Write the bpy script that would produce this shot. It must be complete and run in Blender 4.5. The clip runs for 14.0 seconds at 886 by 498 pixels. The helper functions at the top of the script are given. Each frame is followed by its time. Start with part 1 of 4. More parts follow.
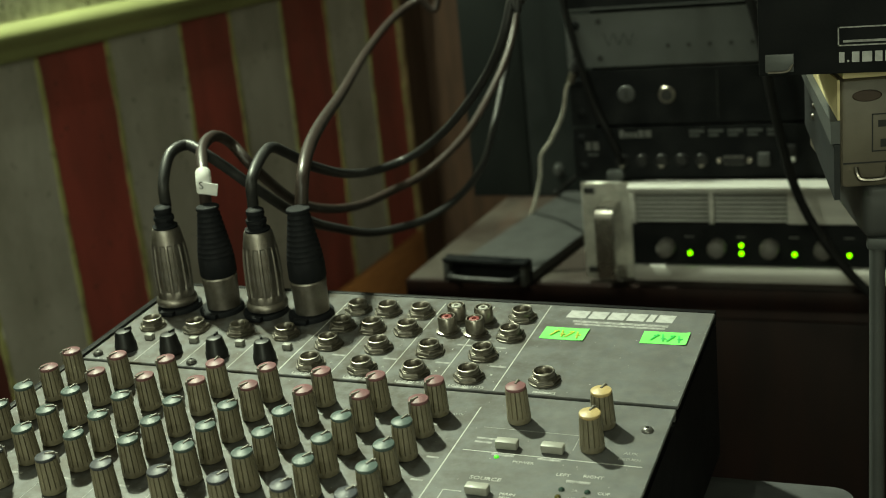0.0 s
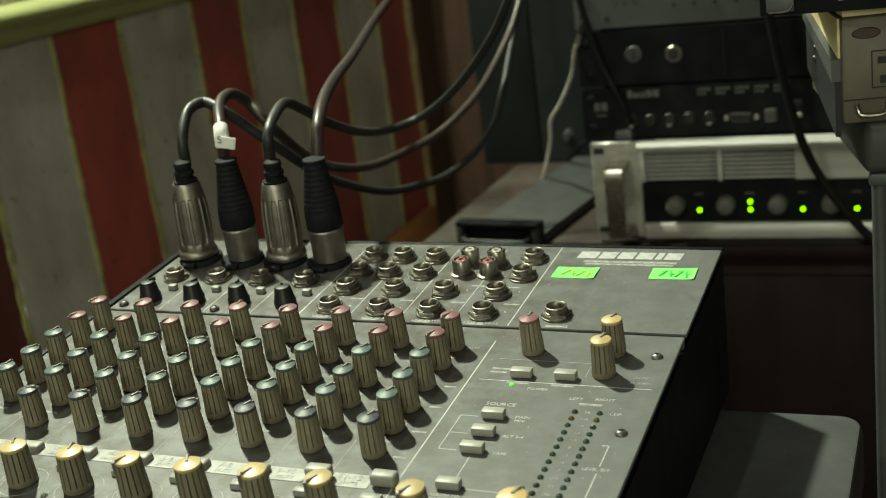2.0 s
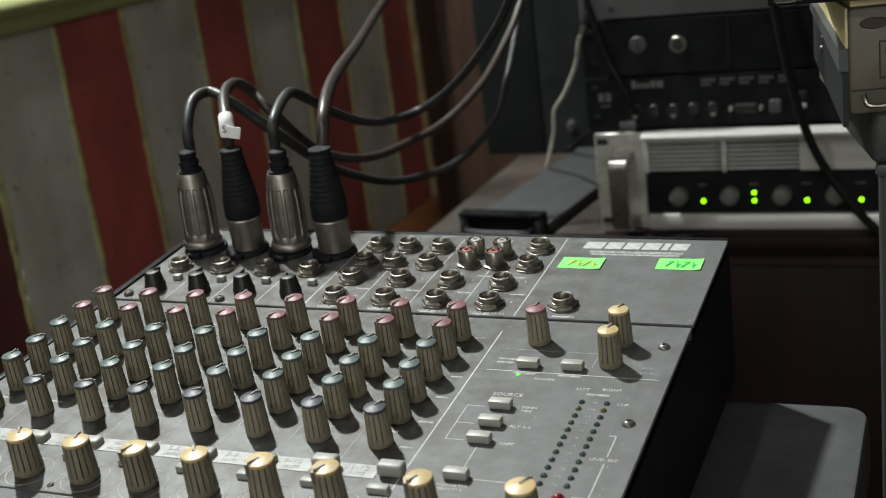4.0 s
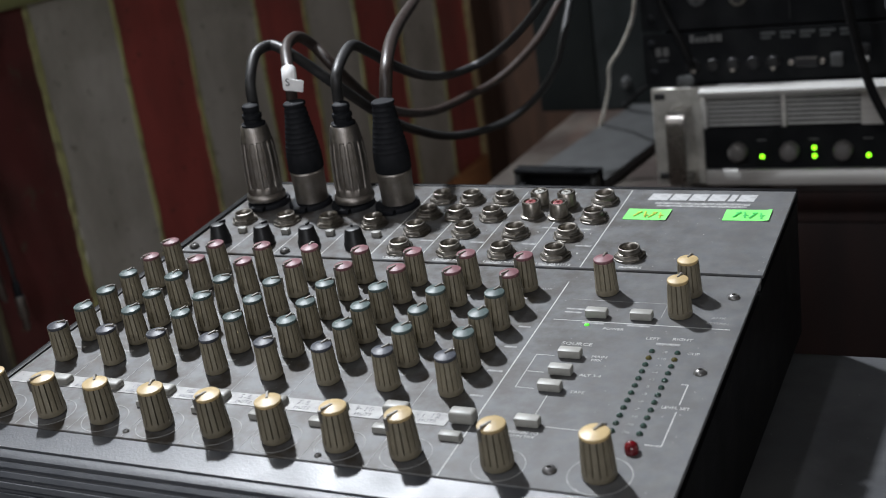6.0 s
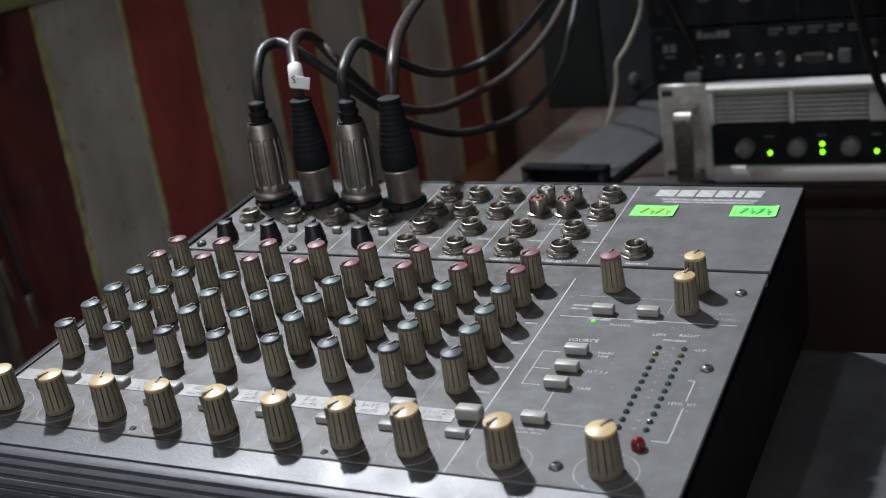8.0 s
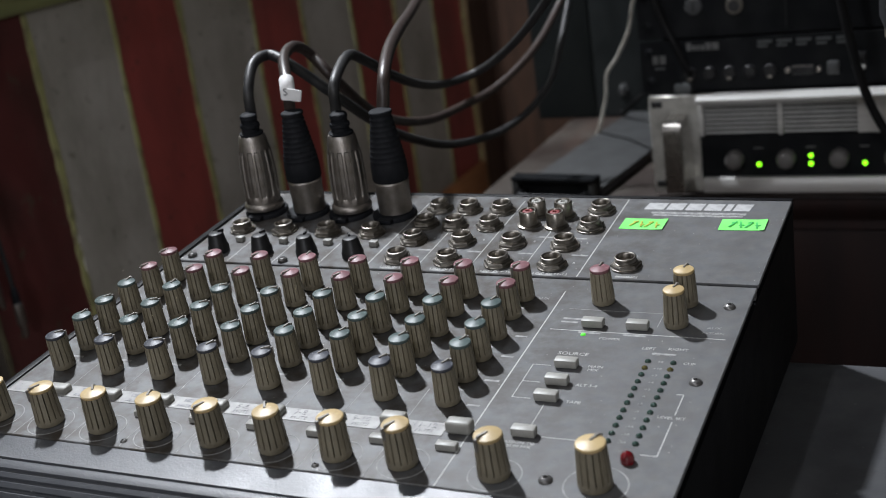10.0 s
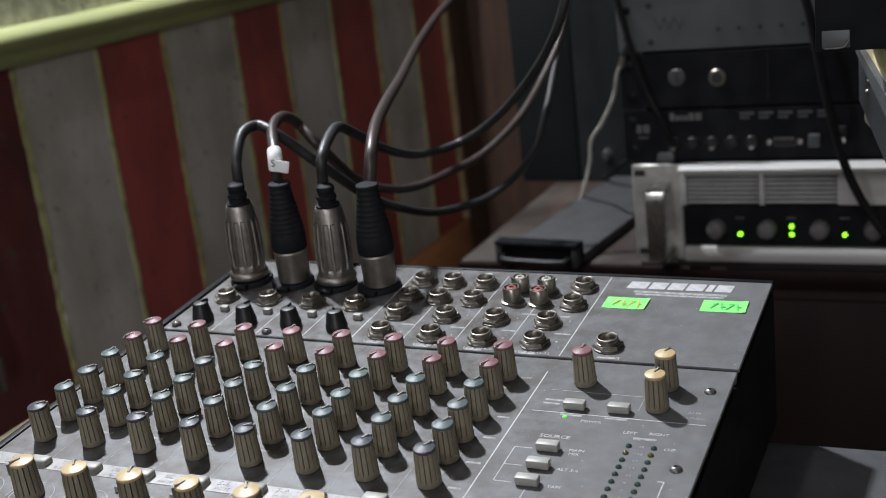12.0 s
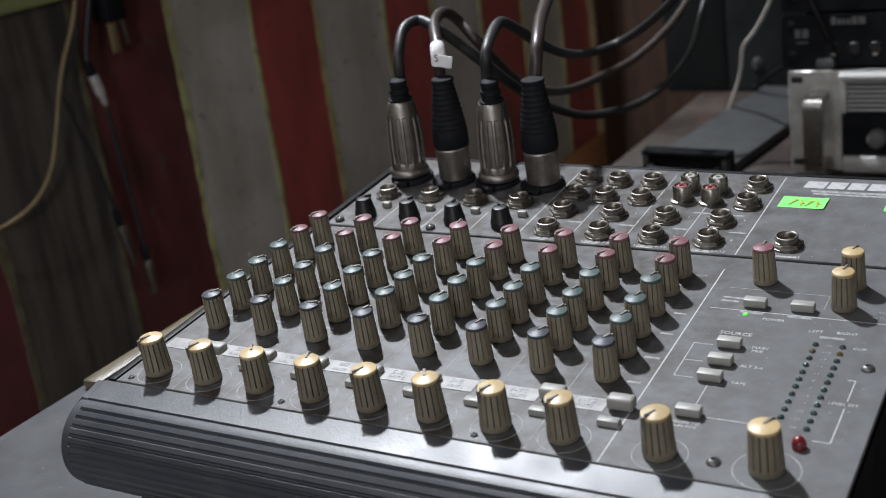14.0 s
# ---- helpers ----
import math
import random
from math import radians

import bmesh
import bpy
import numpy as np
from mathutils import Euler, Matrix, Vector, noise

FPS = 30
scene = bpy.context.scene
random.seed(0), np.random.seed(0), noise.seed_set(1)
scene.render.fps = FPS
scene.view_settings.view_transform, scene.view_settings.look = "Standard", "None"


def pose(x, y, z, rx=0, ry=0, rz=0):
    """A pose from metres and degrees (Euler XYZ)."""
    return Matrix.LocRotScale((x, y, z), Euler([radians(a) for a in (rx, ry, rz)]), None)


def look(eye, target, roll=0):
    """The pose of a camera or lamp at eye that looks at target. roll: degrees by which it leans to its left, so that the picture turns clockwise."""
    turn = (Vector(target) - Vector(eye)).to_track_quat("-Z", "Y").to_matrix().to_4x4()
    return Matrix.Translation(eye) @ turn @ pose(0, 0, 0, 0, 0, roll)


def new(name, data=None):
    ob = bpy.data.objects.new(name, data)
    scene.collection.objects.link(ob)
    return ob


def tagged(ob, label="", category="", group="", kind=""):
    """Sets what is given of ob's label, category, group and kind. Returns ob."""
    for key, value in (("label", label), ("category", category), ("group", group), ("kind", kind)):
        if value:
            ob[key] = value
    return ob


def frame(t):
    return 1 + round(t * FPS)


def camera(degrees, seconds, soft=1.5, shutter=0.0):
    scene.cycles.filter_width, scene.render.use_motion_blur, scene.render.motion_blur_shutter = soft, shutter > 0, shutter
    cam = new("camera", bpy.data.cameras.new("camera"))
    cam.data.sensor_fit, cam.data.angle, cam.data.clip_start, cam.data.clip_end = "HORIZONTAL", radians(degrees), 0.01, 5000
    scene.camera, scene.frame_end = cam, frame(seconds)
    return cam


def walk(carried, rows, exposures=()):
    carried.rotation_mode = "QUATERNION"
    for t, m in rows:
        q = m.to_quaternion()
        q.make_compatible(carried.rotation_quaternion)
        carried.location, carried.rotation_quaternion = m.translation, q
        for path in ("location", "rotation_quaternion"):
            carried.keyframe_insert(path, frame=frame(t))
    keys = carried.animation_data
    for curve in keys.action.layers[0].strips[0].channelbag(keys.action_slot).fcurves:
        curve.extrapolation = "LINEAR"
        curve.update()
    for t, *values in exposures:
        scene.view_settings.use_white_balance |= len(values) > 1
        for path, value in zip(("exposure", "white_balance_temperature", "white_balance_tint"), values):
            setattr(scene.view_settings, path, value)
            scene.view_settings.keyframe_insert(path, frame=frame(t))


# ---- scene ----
# ---------------------------------------------------------------- camera
cam = camera(39.9, 14.0, soft=0.85)
ROWS = [
    (0, 0.3646, -0.2926, 1.0277, 73.641, 5.644, 21.492),
    (0.5, 0.3652, -0.3128, 1.0238, 74.272, 6.714, 22.690),
    (1, 0.3664, -0.3121, 1.0173, 74.152, 6.934, 23.250),
    (1.5, 0.3708, -0.3124, 1.0145, 73.178, 7.182, 22.083),
    (2, 0.3707, -0.3128, 1.0154, 72.852, 7.015, 21.704),
    (2.5, 0.3691, -0.3130, 1.0163, 72.702, 6.800, 21.714),
    (5, 0.3671, -0.3126, 1.0123, 71.826, 7.371, 21.992),
    (5.5, 0.3588, -0.3168, 1.0112, 71.114, 7.339, 23.218),
    (6, 0.3602, -0.3173, 1.0115, 70.908, 7.684, 23.818),
    (6.5, 0.3600, -0.3174, 1.0116, 70.782, 7.845, 24.118),
    (7, 0.3605, -0.3179, 1.0119, 70.744, 7.768, 24.161),
    (7.5, 0.3610, -0.3178, 1.0119, 70.780, 7.928, 24.138),
    (8, 0.3608, -0.3170, 1.0109, 70.850, 7.935, 24.141),
    (10.5, 0.3621, -0.3184, 1.0141, 71.180, 7.612, 23.674),
    (11, 0.3630, -0.3181, 1.0136, 71.301, 7.366, 23.595),
    (11.5, 0.3627, -0.3188, 1.0265, 72.913, 6.250, 23.580),
    (12, 0.3620, -0.3184, 1.0262, 73.463, 6.380, 23.251),
    (12.5, 0.3625, -0.3196, 1.0269, 73.666, 6.236, 23.213),
    (13, 0.3486, -0.3186, 1.0162, 72.309, 6.451, 24.926),
    (13.5, 0.3402, -0.3236, 1.0154, 70.739, 7.062, 28.296),
    (14, 0.3399, -0.3233, 1.0154, 70.393, 7.408, 28.978),
]
# a small lens, focused on the mixer
cam.data.dof.use_dof, cam.data.dof.focus_distance, cam.data.dof.aperture_fstop = True, 0.50, 15.0
# seconds, stops, kelvin, tint
TONE = [(0.0, 0.05, 8500, -24), (0.6, 0.19, 8400, -17), (2.7, 0.08, 8000, -12), (4.8, 0.03, 6280, 12), (8.0, -0.13, 6250, 13), (11.0, -0.13, 6250, 14), (11.5, -0.11, 6280, 15), (12.2, 0.08, 6280, 14), (12.7, 0.12, 6280, 14), (13.4, -0.06, 6250, 14), (14.0, -0.06, 6250, 14)]
walk(cam, [(t, pose(x, y, z, rx, ry, rz)) for t, x, y, z, rx, ry, rz in ROWS], TONE)

# ---------------------------------------------------------------- world and lamps
world = bpy.data.worlds.new("room_dark")
world.use_nodes = True
world.node_tree.nodes["Background"].inputs[0].default_value = (0.5, 0.55, 0.6, 1)
world.node_tree.nodes["Background"].inputs[1].default_value = 0.02
scene.world = world


def lamp(name, eye, target, size, watts, colour):
    data = bpy.data.lights.new(name, "AREA")
    data.shape, data.size, data.energy, data.color = "DISK", size, watts, colour
    ob = new(name, data)
    ob.matrix_world = look(eye, target)
    return ob


# the lamp over the back of the desk, and a weak one of the room behind the camera
lamp("desk_lamp_light", (-0.525, 0.70, 2.17), (0.10, 0.14, 0.84), 0.075, 44.5, (0.94, 0.98, 1.0))
lamp("room_lamp_light", (-0.12, -1.56, 2.38), (0.0, 0.4, 0.85), 0.08, 9.5, (0.95, 0.97, 1.0))
# added soft fill with no known source, brightens the wall and knob fronts
lamp("wall_fill_light", (0.85, -2.10, 1.42), (-0.4, 1.2, 0.80), 0.45, 11.5, (0.97, 0.98, 1.0))


# ---------------------------------------------------------------- materials
def material(name, colour, rough=0.5, metal=0.0, second=None, scale=40.0, amount=0.5, bump=0.0, bump_scale=None, low=0.4, high=0.65,
             stretch=(1, 1, 1), vary=0.0, emit=0.0, coat=0.0, spec=0.5, fleck=None, fleck_scale=300.0, fleck_at=0.68, stain=None, worked=None):
    m = bpy.data.materials.new(name)
    m.use_nodes = True
    nt = m.node_tree
    b = nt.nodes["Principled BSDF"]
    n, link = nt.nodes.new, nt.links.new
    b.inputs["Base Color"].default_value = (*colour, 1)
    b.inputs["Metallic"].default_value = metal
    b.inputs["Coat Weight"].default_value = coat
    b.inputs["Specular IOR Level"].default_value = spec
    if emit:
        b.inputs["Emission Color"].default_value = (*colour, 1)
        b.inputs["Emission Strength"].default_value = emit
        return m
    co, mp = n("ShaderNodeTexCoord"), n("ShaderNodeMapping")
    mp.inputs["Scale"].default_value = stretch
    link(co.outputs["Object"], mp.inputs["Vector"])
    t1 = n("ShaderNodeTexNoise")
    t1.inputs["Scale"].default_value, t1.inputs["Detail"].default_value = scale, 6
    link(mp.outputs[0], t1.inputs["Vector"])
    ramp = n("ShaderNodeValToRGB")
    ramp.color_ramp.elements[0].position, ramp.color_ramp.elements[1].position = low, high
    link(t1.outputs["Fac"], ramp.inputs["Fac"])
    c2 = second or tuple(c * 0.72 for c in colour)
    mul = n("ShaderNodeMath")
    mul.operation = "MULTIPLY"
    mul.inputs[1].default_value = amount
    link(ramp.outputs["Color"], mul.inputs[0])
    mix = n("ShaderNodeMix")
    mix.data_type = "RGBA"
    mix.inputs[6].default_value, mix.inputs[7].default_value = (*colour, 1), (*c2, 1)
    link(mul.outputs[0], mix.inputs["Factor"])
    colour_out = mix.outputs[2]
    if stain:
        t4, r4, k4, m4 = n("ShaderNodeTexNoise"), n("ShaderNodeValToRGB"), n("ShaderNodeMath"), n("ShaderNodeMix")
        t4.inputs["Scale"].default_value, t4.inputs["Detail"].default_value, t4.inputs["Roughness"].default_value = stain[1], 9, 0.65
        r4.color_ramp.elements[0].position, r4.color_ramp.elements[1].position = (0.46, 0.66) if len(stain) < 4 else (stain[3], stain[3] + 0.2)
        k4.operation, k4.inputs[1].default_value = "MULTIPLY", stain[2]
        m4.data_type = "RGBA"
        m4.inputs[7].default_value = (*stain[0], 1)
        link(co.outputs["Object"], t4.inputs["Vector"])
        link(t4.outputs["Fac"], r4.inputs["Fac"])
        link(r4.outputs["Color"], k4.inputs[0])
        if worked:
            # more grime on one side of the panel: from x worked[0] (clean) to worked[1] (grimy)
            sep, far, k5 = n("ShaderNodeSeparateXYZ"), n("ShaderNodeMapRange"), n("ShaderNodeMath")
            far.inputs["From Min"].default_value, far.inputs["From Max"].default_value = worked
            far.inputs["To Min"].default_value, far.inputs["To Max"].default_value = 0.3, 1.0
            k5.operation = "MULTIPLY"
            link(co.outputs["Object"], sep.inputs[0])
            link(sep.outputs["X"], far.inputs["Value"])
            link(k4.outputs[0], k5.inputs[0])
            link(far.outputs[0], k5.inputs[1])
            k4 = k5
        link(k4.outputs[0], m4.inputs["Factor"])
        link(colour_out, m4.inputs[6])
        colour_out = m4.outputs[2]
    if fleck:
        t3 = n("ShaderNodeTexNoise")
        t3.inputs["Scale"].default_value, t3.inputs["Detail"].default_value = fleck_scale, 3
        link(co.outputs["Object"], t3.inputs["Vector"])
        r3 = n("ShaderNodeValToRGB")
        r3.color_ramp.elements[0].position, r3.color_ramp.elements[1].position = fleck_at, fleck_at + 0.06
        link(t3.outputs["Fac"], r3.inputs["Fac"])
        m3 = n("ShaderNodeMix")
        m3.data_type = "RGBA"
        m3.inputs[7].default_value = (*fleck, 1)
        link(r3.outputs["Color"], m3.inputs["Factor"])
        link(colour_out, m3.inputs[6])
        colour_out = m3.outputs[2]
    if vary:
        info, hue = n("ShaderNodeObjectInfo"), n("ShaderNodeHueSaturation")
        sc = n("ShaderNodeMapRange")
        sc.inputs["To Min"].default_value, sc.inputs["To Max"].default_value = 1 - vary, 1 + vary
        link(info.outputs["Random"], sc.inputs["Value"])
        link(sc.outputs[0], hue.inputs["Value"])
        link(colour_out, hue.inputs["Color"])
        colour_out = hue.outputs["Color"]
    link(colour_out, b.inputs["Base Color"])
    rr = n("ShaderNodeMapRange")
    rr.inputs["To Min"].default_value, rr.inputs["To Max"].default_value = max(rough - 0.09, 0.03), min(rough + 0.12, 1)
    link(t1.outputs["Fac"], rr.inputs["Value"])
    link(rr.outputs[0], b.inputs["Roughness"])
    if bump:
        t2, bp = n("ShaderNodeTexNoise"), n("ShaderNodeBump")
        t2.inputs["Scale"].default_value, t2.inputs["Detail"].default_value = bump_scale or scale * 6, 4
        link(mp.outputs[0], t2.inputs["Vector"])
        bp.inputs["Strength"].default_value, bp.inputs["Distance"].default_value = bump, 0.002
        link(t2.outputs["Fac"], bp.inputs["Height"])
        link(bp.outputs[0], b.inputs["Normal"])
    return m


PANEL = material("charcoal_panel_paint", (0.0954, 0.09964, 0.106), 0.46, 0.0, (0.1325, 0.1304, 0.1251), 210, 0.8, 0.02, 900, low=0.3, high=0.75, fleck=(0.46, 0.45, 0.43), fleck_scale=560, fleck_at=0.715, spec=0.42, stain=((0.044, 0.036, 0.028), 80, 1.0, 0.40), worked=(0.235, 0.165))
CHASSIS = material("black_steel_paint", (0.004, 0.004, 0.005), 0.5, 0.0, (0.008, 0.008, 0.009), 60, 0.5, 0.1, 700, spec=0.15)
BAR = material("charcoal_ribbed_plastic", (0.036, 0.039, 0.046), 0.43, 0.0, (0.055, 0.057, 0.062), 60, 0.6, 0.07, 1100, spec=0.62, fleck=(0.2, 0.2, 0.2), fleck_scale=500, fleck_at=0.74)
KNOB = material("taupe_knob_plastic", (0.1892, 0.1654, 0.1162), 0.42, 0.0, (0.1232, 0.1056, 0.07304), 160, 0.6, 0.08, 900, vary=0.12)
CAP_PINK = material("dull_pink_cap", (0.19, 0.088, 0.098), 0.44, 0.0, (0.15, 0.085, 0.09), 260, 0.6, vary=0.12, spec=0.28)
CAP_GREEN = material("dull_sea_green_cap", (0.072, 0.100, 0.096), 0.44, 0.0, (0.10, 0.12, 0.118), 260, 0.6, vary=0.15, spec=0.28)
CAP_GREY = material("slate_cap", (0.05, 0.054, 0.066), 0.44, 0.0, (0.08, 0.08, 0.09), 260, 0.6, vary=0.12, spec=0.28)
CAP_CREAM = material("cream_cap", (0.50, 0.375, 0.185), 0.40, 0.0, (0.40, 0.29, 0.14), 220, 0.6, vary=0.10)
POINTER = material("scuffed_pointer_line", (0.20, 0.185, 0.16), 0.4, 0.0, (0.07, 0.065, 0.06), 300, 0.7)
TRIM = material("black_knob_rubber", (0.007, 0.007, 0.008), 0.42, 0.0, (0.016, 0.016, 0.016), 200, 0.5, spec=0.35)
NICKEL = material("tarnished_nickel", (0.3168, 0.2948, 0.264), 0.33, 1.0, (0.176, 0.1584, 0.132), 220, 0.85)
HOLE = material("socket_darkness", (0.01, 0.01, 0.01), 0.6)
BUTTON = material("grey_button_plastic", (0.30, 0.295, 0.27), 0.45, 0.0, (0.20, 0.195, 0.175), 150, 0.6, vary=0.08)
PRINT = material("faded_white_print", (0.50, 0.50, 0.48), 0.7, 0.0, (0.24, 0.24, 0.23), 500, 0.5, low=0.4, high=0.65)
PRINT_WEAK = material("worn_grey_print", (0.34, 0.34, 0.33), 0.7, 0.0, (0.16, 0.16, 0.16), 400, 0.7, low=0.38, high=0.6)
STRIP = material("grey_label_strip", (0.33, 0.325, 0.315), 0.45, 0.0, (0.19, 0.185, 0.18), 130, 0.8, fleck=(0.12, 0.12, 0.12), fleck_scale=900, fleck_at=0.66)
FADED = material("faded_grey_print", (0.1125, 0.1125, 0.1087), 0.7, 0.0, (0.06, 0.06, 0.06), 400, 0.7)
INK = material("dark_grey_print", (0.16, 0.16, 0.17), 0.6, 0.0, (0.30, 0.30, 0.30), 500, 0.9, low=0.42, high=0.55)
LOGO = material("light_grey_print", (0.42, 0.42, 0.42), 0.55, 0.0, (0.28, 0.28, 0.28), 300, 0.7)
STICKER = material("fluorescent_green_paper", (0.17, 0.80, 0.13), 0.6, 0.0, (0.20, 0.72, 0.17), 90, 0.7)
INK_ORANGE = material("orange_pen", (0.46, 0.48, 0.05), 0.6)
INK_GREEN = material("green_pen", (0.05, 0.52, 0.11), 0.6)
LED_OFF = material("unlit_green_lens", (0.028, 0.060, 0.050), 0.12, 0.0, (0.03, 0.04, 0.03), 500, 0.5, coat=0.6)
LED_AMBER = material("unlit_amber_lens", (0.09, 0.075, 0.02), 0.12, 0.0, None, 500, 0.4, coat=0.6)
LED_RED = material("unlit_red_lens", (0.16, 0.005, 0.010), 0.12, 0.0, (0.10, 0.003, 0.006), 200, 0.5, coat=0.8)
LED_ON = material("lit_green_led", (0.12, 0.8, 0.05), emit=0.42)
LED_AMP = material("lit_lime_led", (0.26, 1.0, 0.01), emit=3.2)
PHONO_RED = material("dull_red_insert", (0.20, 0.03, 0.03), 0.5, 0.0, (0.14, 0.02, 0.02), 300, 0.5)
STEEL = material("satin_connector_shell", (0.32, 0.296, 0.272), 0.44, 1.0, (0.216, 0.192, 0.168), 150, 0.8, 0.05, 700)
BOOT = material("black_boot_rubber", (0.009, 0.010, 0.012), 0.6, 0.0, (0.018, 0.018, 0.021), 180, 0.5, 0.1, 900, spec=0.12)
CABLE_BLACK = material("black_cable_rubber", (0.014, 0.014, 0.015), 0.46, 0.0, (0.03, 0.029, 0.027), 90, 0.6, 0.06, 700)
CABLE_DARK = material("dull_black_cable", (0.006, 0.006, 0.0065), 0.6, 0.0, (0.012, 0.012, 0.012), 90, 0.6, 0.06, 700, spec=0.15)
RECESS = material("brown_recess_stain", (0.045, 0.026, 0.017), 0.6, 0.0, (0.028, 0.017, 0.012), 120, 0.7)
CABLE_BROWN = material("brown_cable_rubber", (0.036, 0.025, 0.021), 0.40, 0.0, (0.024, 0.017, 0.015), 90, 0.6, 0.06, 700)
CABLE_WHITE = material("dirty_white_cable", (0.74, 0.72, 0.64), 0.5, 0.0, (0.42, 0.40, 0.33), 60, 0.6)
CABLE_YELLOW = material("ochre_cable", (0.21, 0.155, 0.07), 0.5, 0.0, (0.14, 0.10, 0.05), 60, 0.6)
TAPE = material("white_tape", (0.86, 0.86, 0.85), 0.55, 0.0, (0.6, 0.6, 0.6), 160, 0.5)
TABLE = material("worn_grey_laminate", (0.070, 0.072, 0.076), 0.5, 0.0, (0.045, 0.045, 0.047), 45, 0.8, 0.08, 500, fleck=(0.26, 0.26, 0.26), fleck_scale=260, fleck_at=0.71, stain=((0.10, 0.10, 0.10), 22, 0.6))
TABLE_EDGE = material("dark_table_edge", (0.03, 0.028, 0.026), 0.5)
WOOD_STRIP = material("bare_batten_wood", (0.1426, 0.1178, 0.0744), 0.38, 0.0, (0.0682, 0.0527, 0.031), 60, 0.8, 0.2, 300, stretch=(4, 1, 4))
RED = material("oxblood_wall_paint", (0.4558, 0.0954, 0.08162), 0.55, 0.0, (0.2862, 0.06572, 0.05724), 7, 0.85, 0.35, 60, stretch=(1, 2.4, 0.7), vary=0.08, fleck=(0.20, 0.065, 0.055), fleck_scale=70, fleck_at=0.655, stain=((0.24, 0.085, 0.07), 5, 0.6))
# darker flecked copy of the red: dimness of the near wall put into colour
SHADED_RED = material("shaded_oxblood_paint", (0.15, 0.038, 0.035), 0.65, 0.0, (0.08, 0.03, 0.026), 12, 0.8, 0.2, 120, fleck=(0.12, 0.07, 0.05), fleck_scale=45, fleck_at=0.66)
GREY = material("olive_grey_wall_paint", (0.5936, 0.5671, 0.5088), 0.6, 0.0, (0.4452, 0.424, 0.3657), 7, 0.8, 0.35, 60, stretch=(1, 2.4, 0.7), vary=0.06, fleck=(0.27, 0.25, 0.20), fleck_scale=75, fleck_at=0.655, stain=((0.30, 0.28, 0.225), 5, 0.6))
# streaked old board, toned down too for the dim near wall
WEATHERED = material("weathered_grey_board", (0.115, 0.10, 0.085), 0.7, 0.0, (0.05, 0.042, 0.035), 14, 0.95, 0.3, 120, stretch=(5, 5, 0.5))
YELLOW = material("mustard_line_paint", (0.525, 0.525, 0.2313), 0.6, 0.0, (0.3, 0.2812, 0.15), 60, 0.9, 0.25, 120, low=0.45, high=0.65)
# darker copy of the mustard line, shade of the near wall painted in
SHADED_LINE = material("shaded_line_paint", (0.17, 0.155, 0.085), 0.7, 0.0, (0.09, 0.075, 0.05), 45, 0.9, 0.25, 120)
GOLD = material("tan_corner_bead", (0.42, 0.30, 0.16), 0.55, 0.0, (0.2, 0.13, 0.06), 30, 0.8)
RAIL = material("lime_green_rail_paint", (0.38, 0.41, 0.18), 0.45, 0.0, (0.23, 0.24, 0.11), 14, 0.8, 0.1, 200, stretch=(1, 0.3, 3))
PLASTER = material("pale_grey_plaster", (0.72, 0.71, 0.67), 0.85, 0.0, (0.40, 0.385, 0.35), 60, 0.9, 1.0, 210, fleck=(0.22, 0.20, 0.17), fleck_scale=130, fleck_at=0.62)
BROWN = material("dark_brown_wood", (0.08913, 0.0496, 0.03255), 0.55, 0.0, (0.05425, 0.031, 0.02093), 10, 0.9, 0.2, 120, stretch=(6, 6, 0.8))
ORANGE = material("orange_varnished_wood", (0.33, 0.135, 0.045), 0.5, 0.0, (0.22, 0.085, 0.03), 14, 0.7, 0.1, 120, stretch=(6, 1, 6))
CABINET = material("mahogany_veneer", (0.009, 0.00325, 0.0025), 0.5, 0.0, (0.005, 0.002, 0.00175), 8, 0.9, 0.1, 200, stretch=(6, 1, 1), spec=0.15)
TOPWOOD = material("scratched_brown_top", (0.0185, 0.01098, 0.008092), 0.5, 0.0, (0.04335, 0.01907, 0.01156), 9, 0.9, 0.2, 120, low=0.5, high=0.62, stretch=(1.734, 0.578, 0.578), stain=((0.070, 0.062, 0.052), 8, 0.8))
BLACKBOARD = material("black_felted_board", (0.0117, 0.0143, 0.0143), 0.8, 0.0, (0.0208, 0.0247, 0.0234), 7, 0.8, 0.15, 200, spec=0.15)
BOARD_GREY = material("grey_black_board", (0.01547, 0.0182, 0.0182), 0.8, 0.0, (0.03276, 0.0364, 0.0364), 9, 0.9, 0.15, 200, low=0.5, high=0.75, spec=0.12)
SILVER = material("brushed_silver", (0.68, 0.67, 0.64), 0.38, 0.5, (0.42, 0.41, 0.40), 20, 0.6, 0.05, 400, stretch=(0.3, 1, 8))
HANDLE = material("polished_handle_metal", (0.28, 0.265, 0.245), 0.26, 1.0, (0.21, 0.195, 0.18), 60, 0.7)
SLAT = material("grey_slat_metal", (0.50, 0.50, 0.48), 0.45, 0.3, (0.38, 0.38, 0.37), 60, 0.6)
SILVER_EAR = material("spotted_silver_ear", (0.5712, 0.5628, 0.5208), 0.42, 0.6, (0.3696, 0.3612, 0.3276), 90, 0.9, fleck=(0.25, 0.24, 0.21), fleck_scale=260, fleck_at=0.66)
GUNMETAL = material("dull_grey_metal", (0.088, 0.093, 0.094), 0.5, 0.3, (0.06, 0.064, 0.064), 16, 0.7, 0.05, 300)
DARKMETAL = material("dusty_dark_metal", (0.046, 0.047, 0.046), 0.6, 0.1, (0.030, 0.030, 0.030), 55, 0.6, 0.05, 300, spec=0.3)
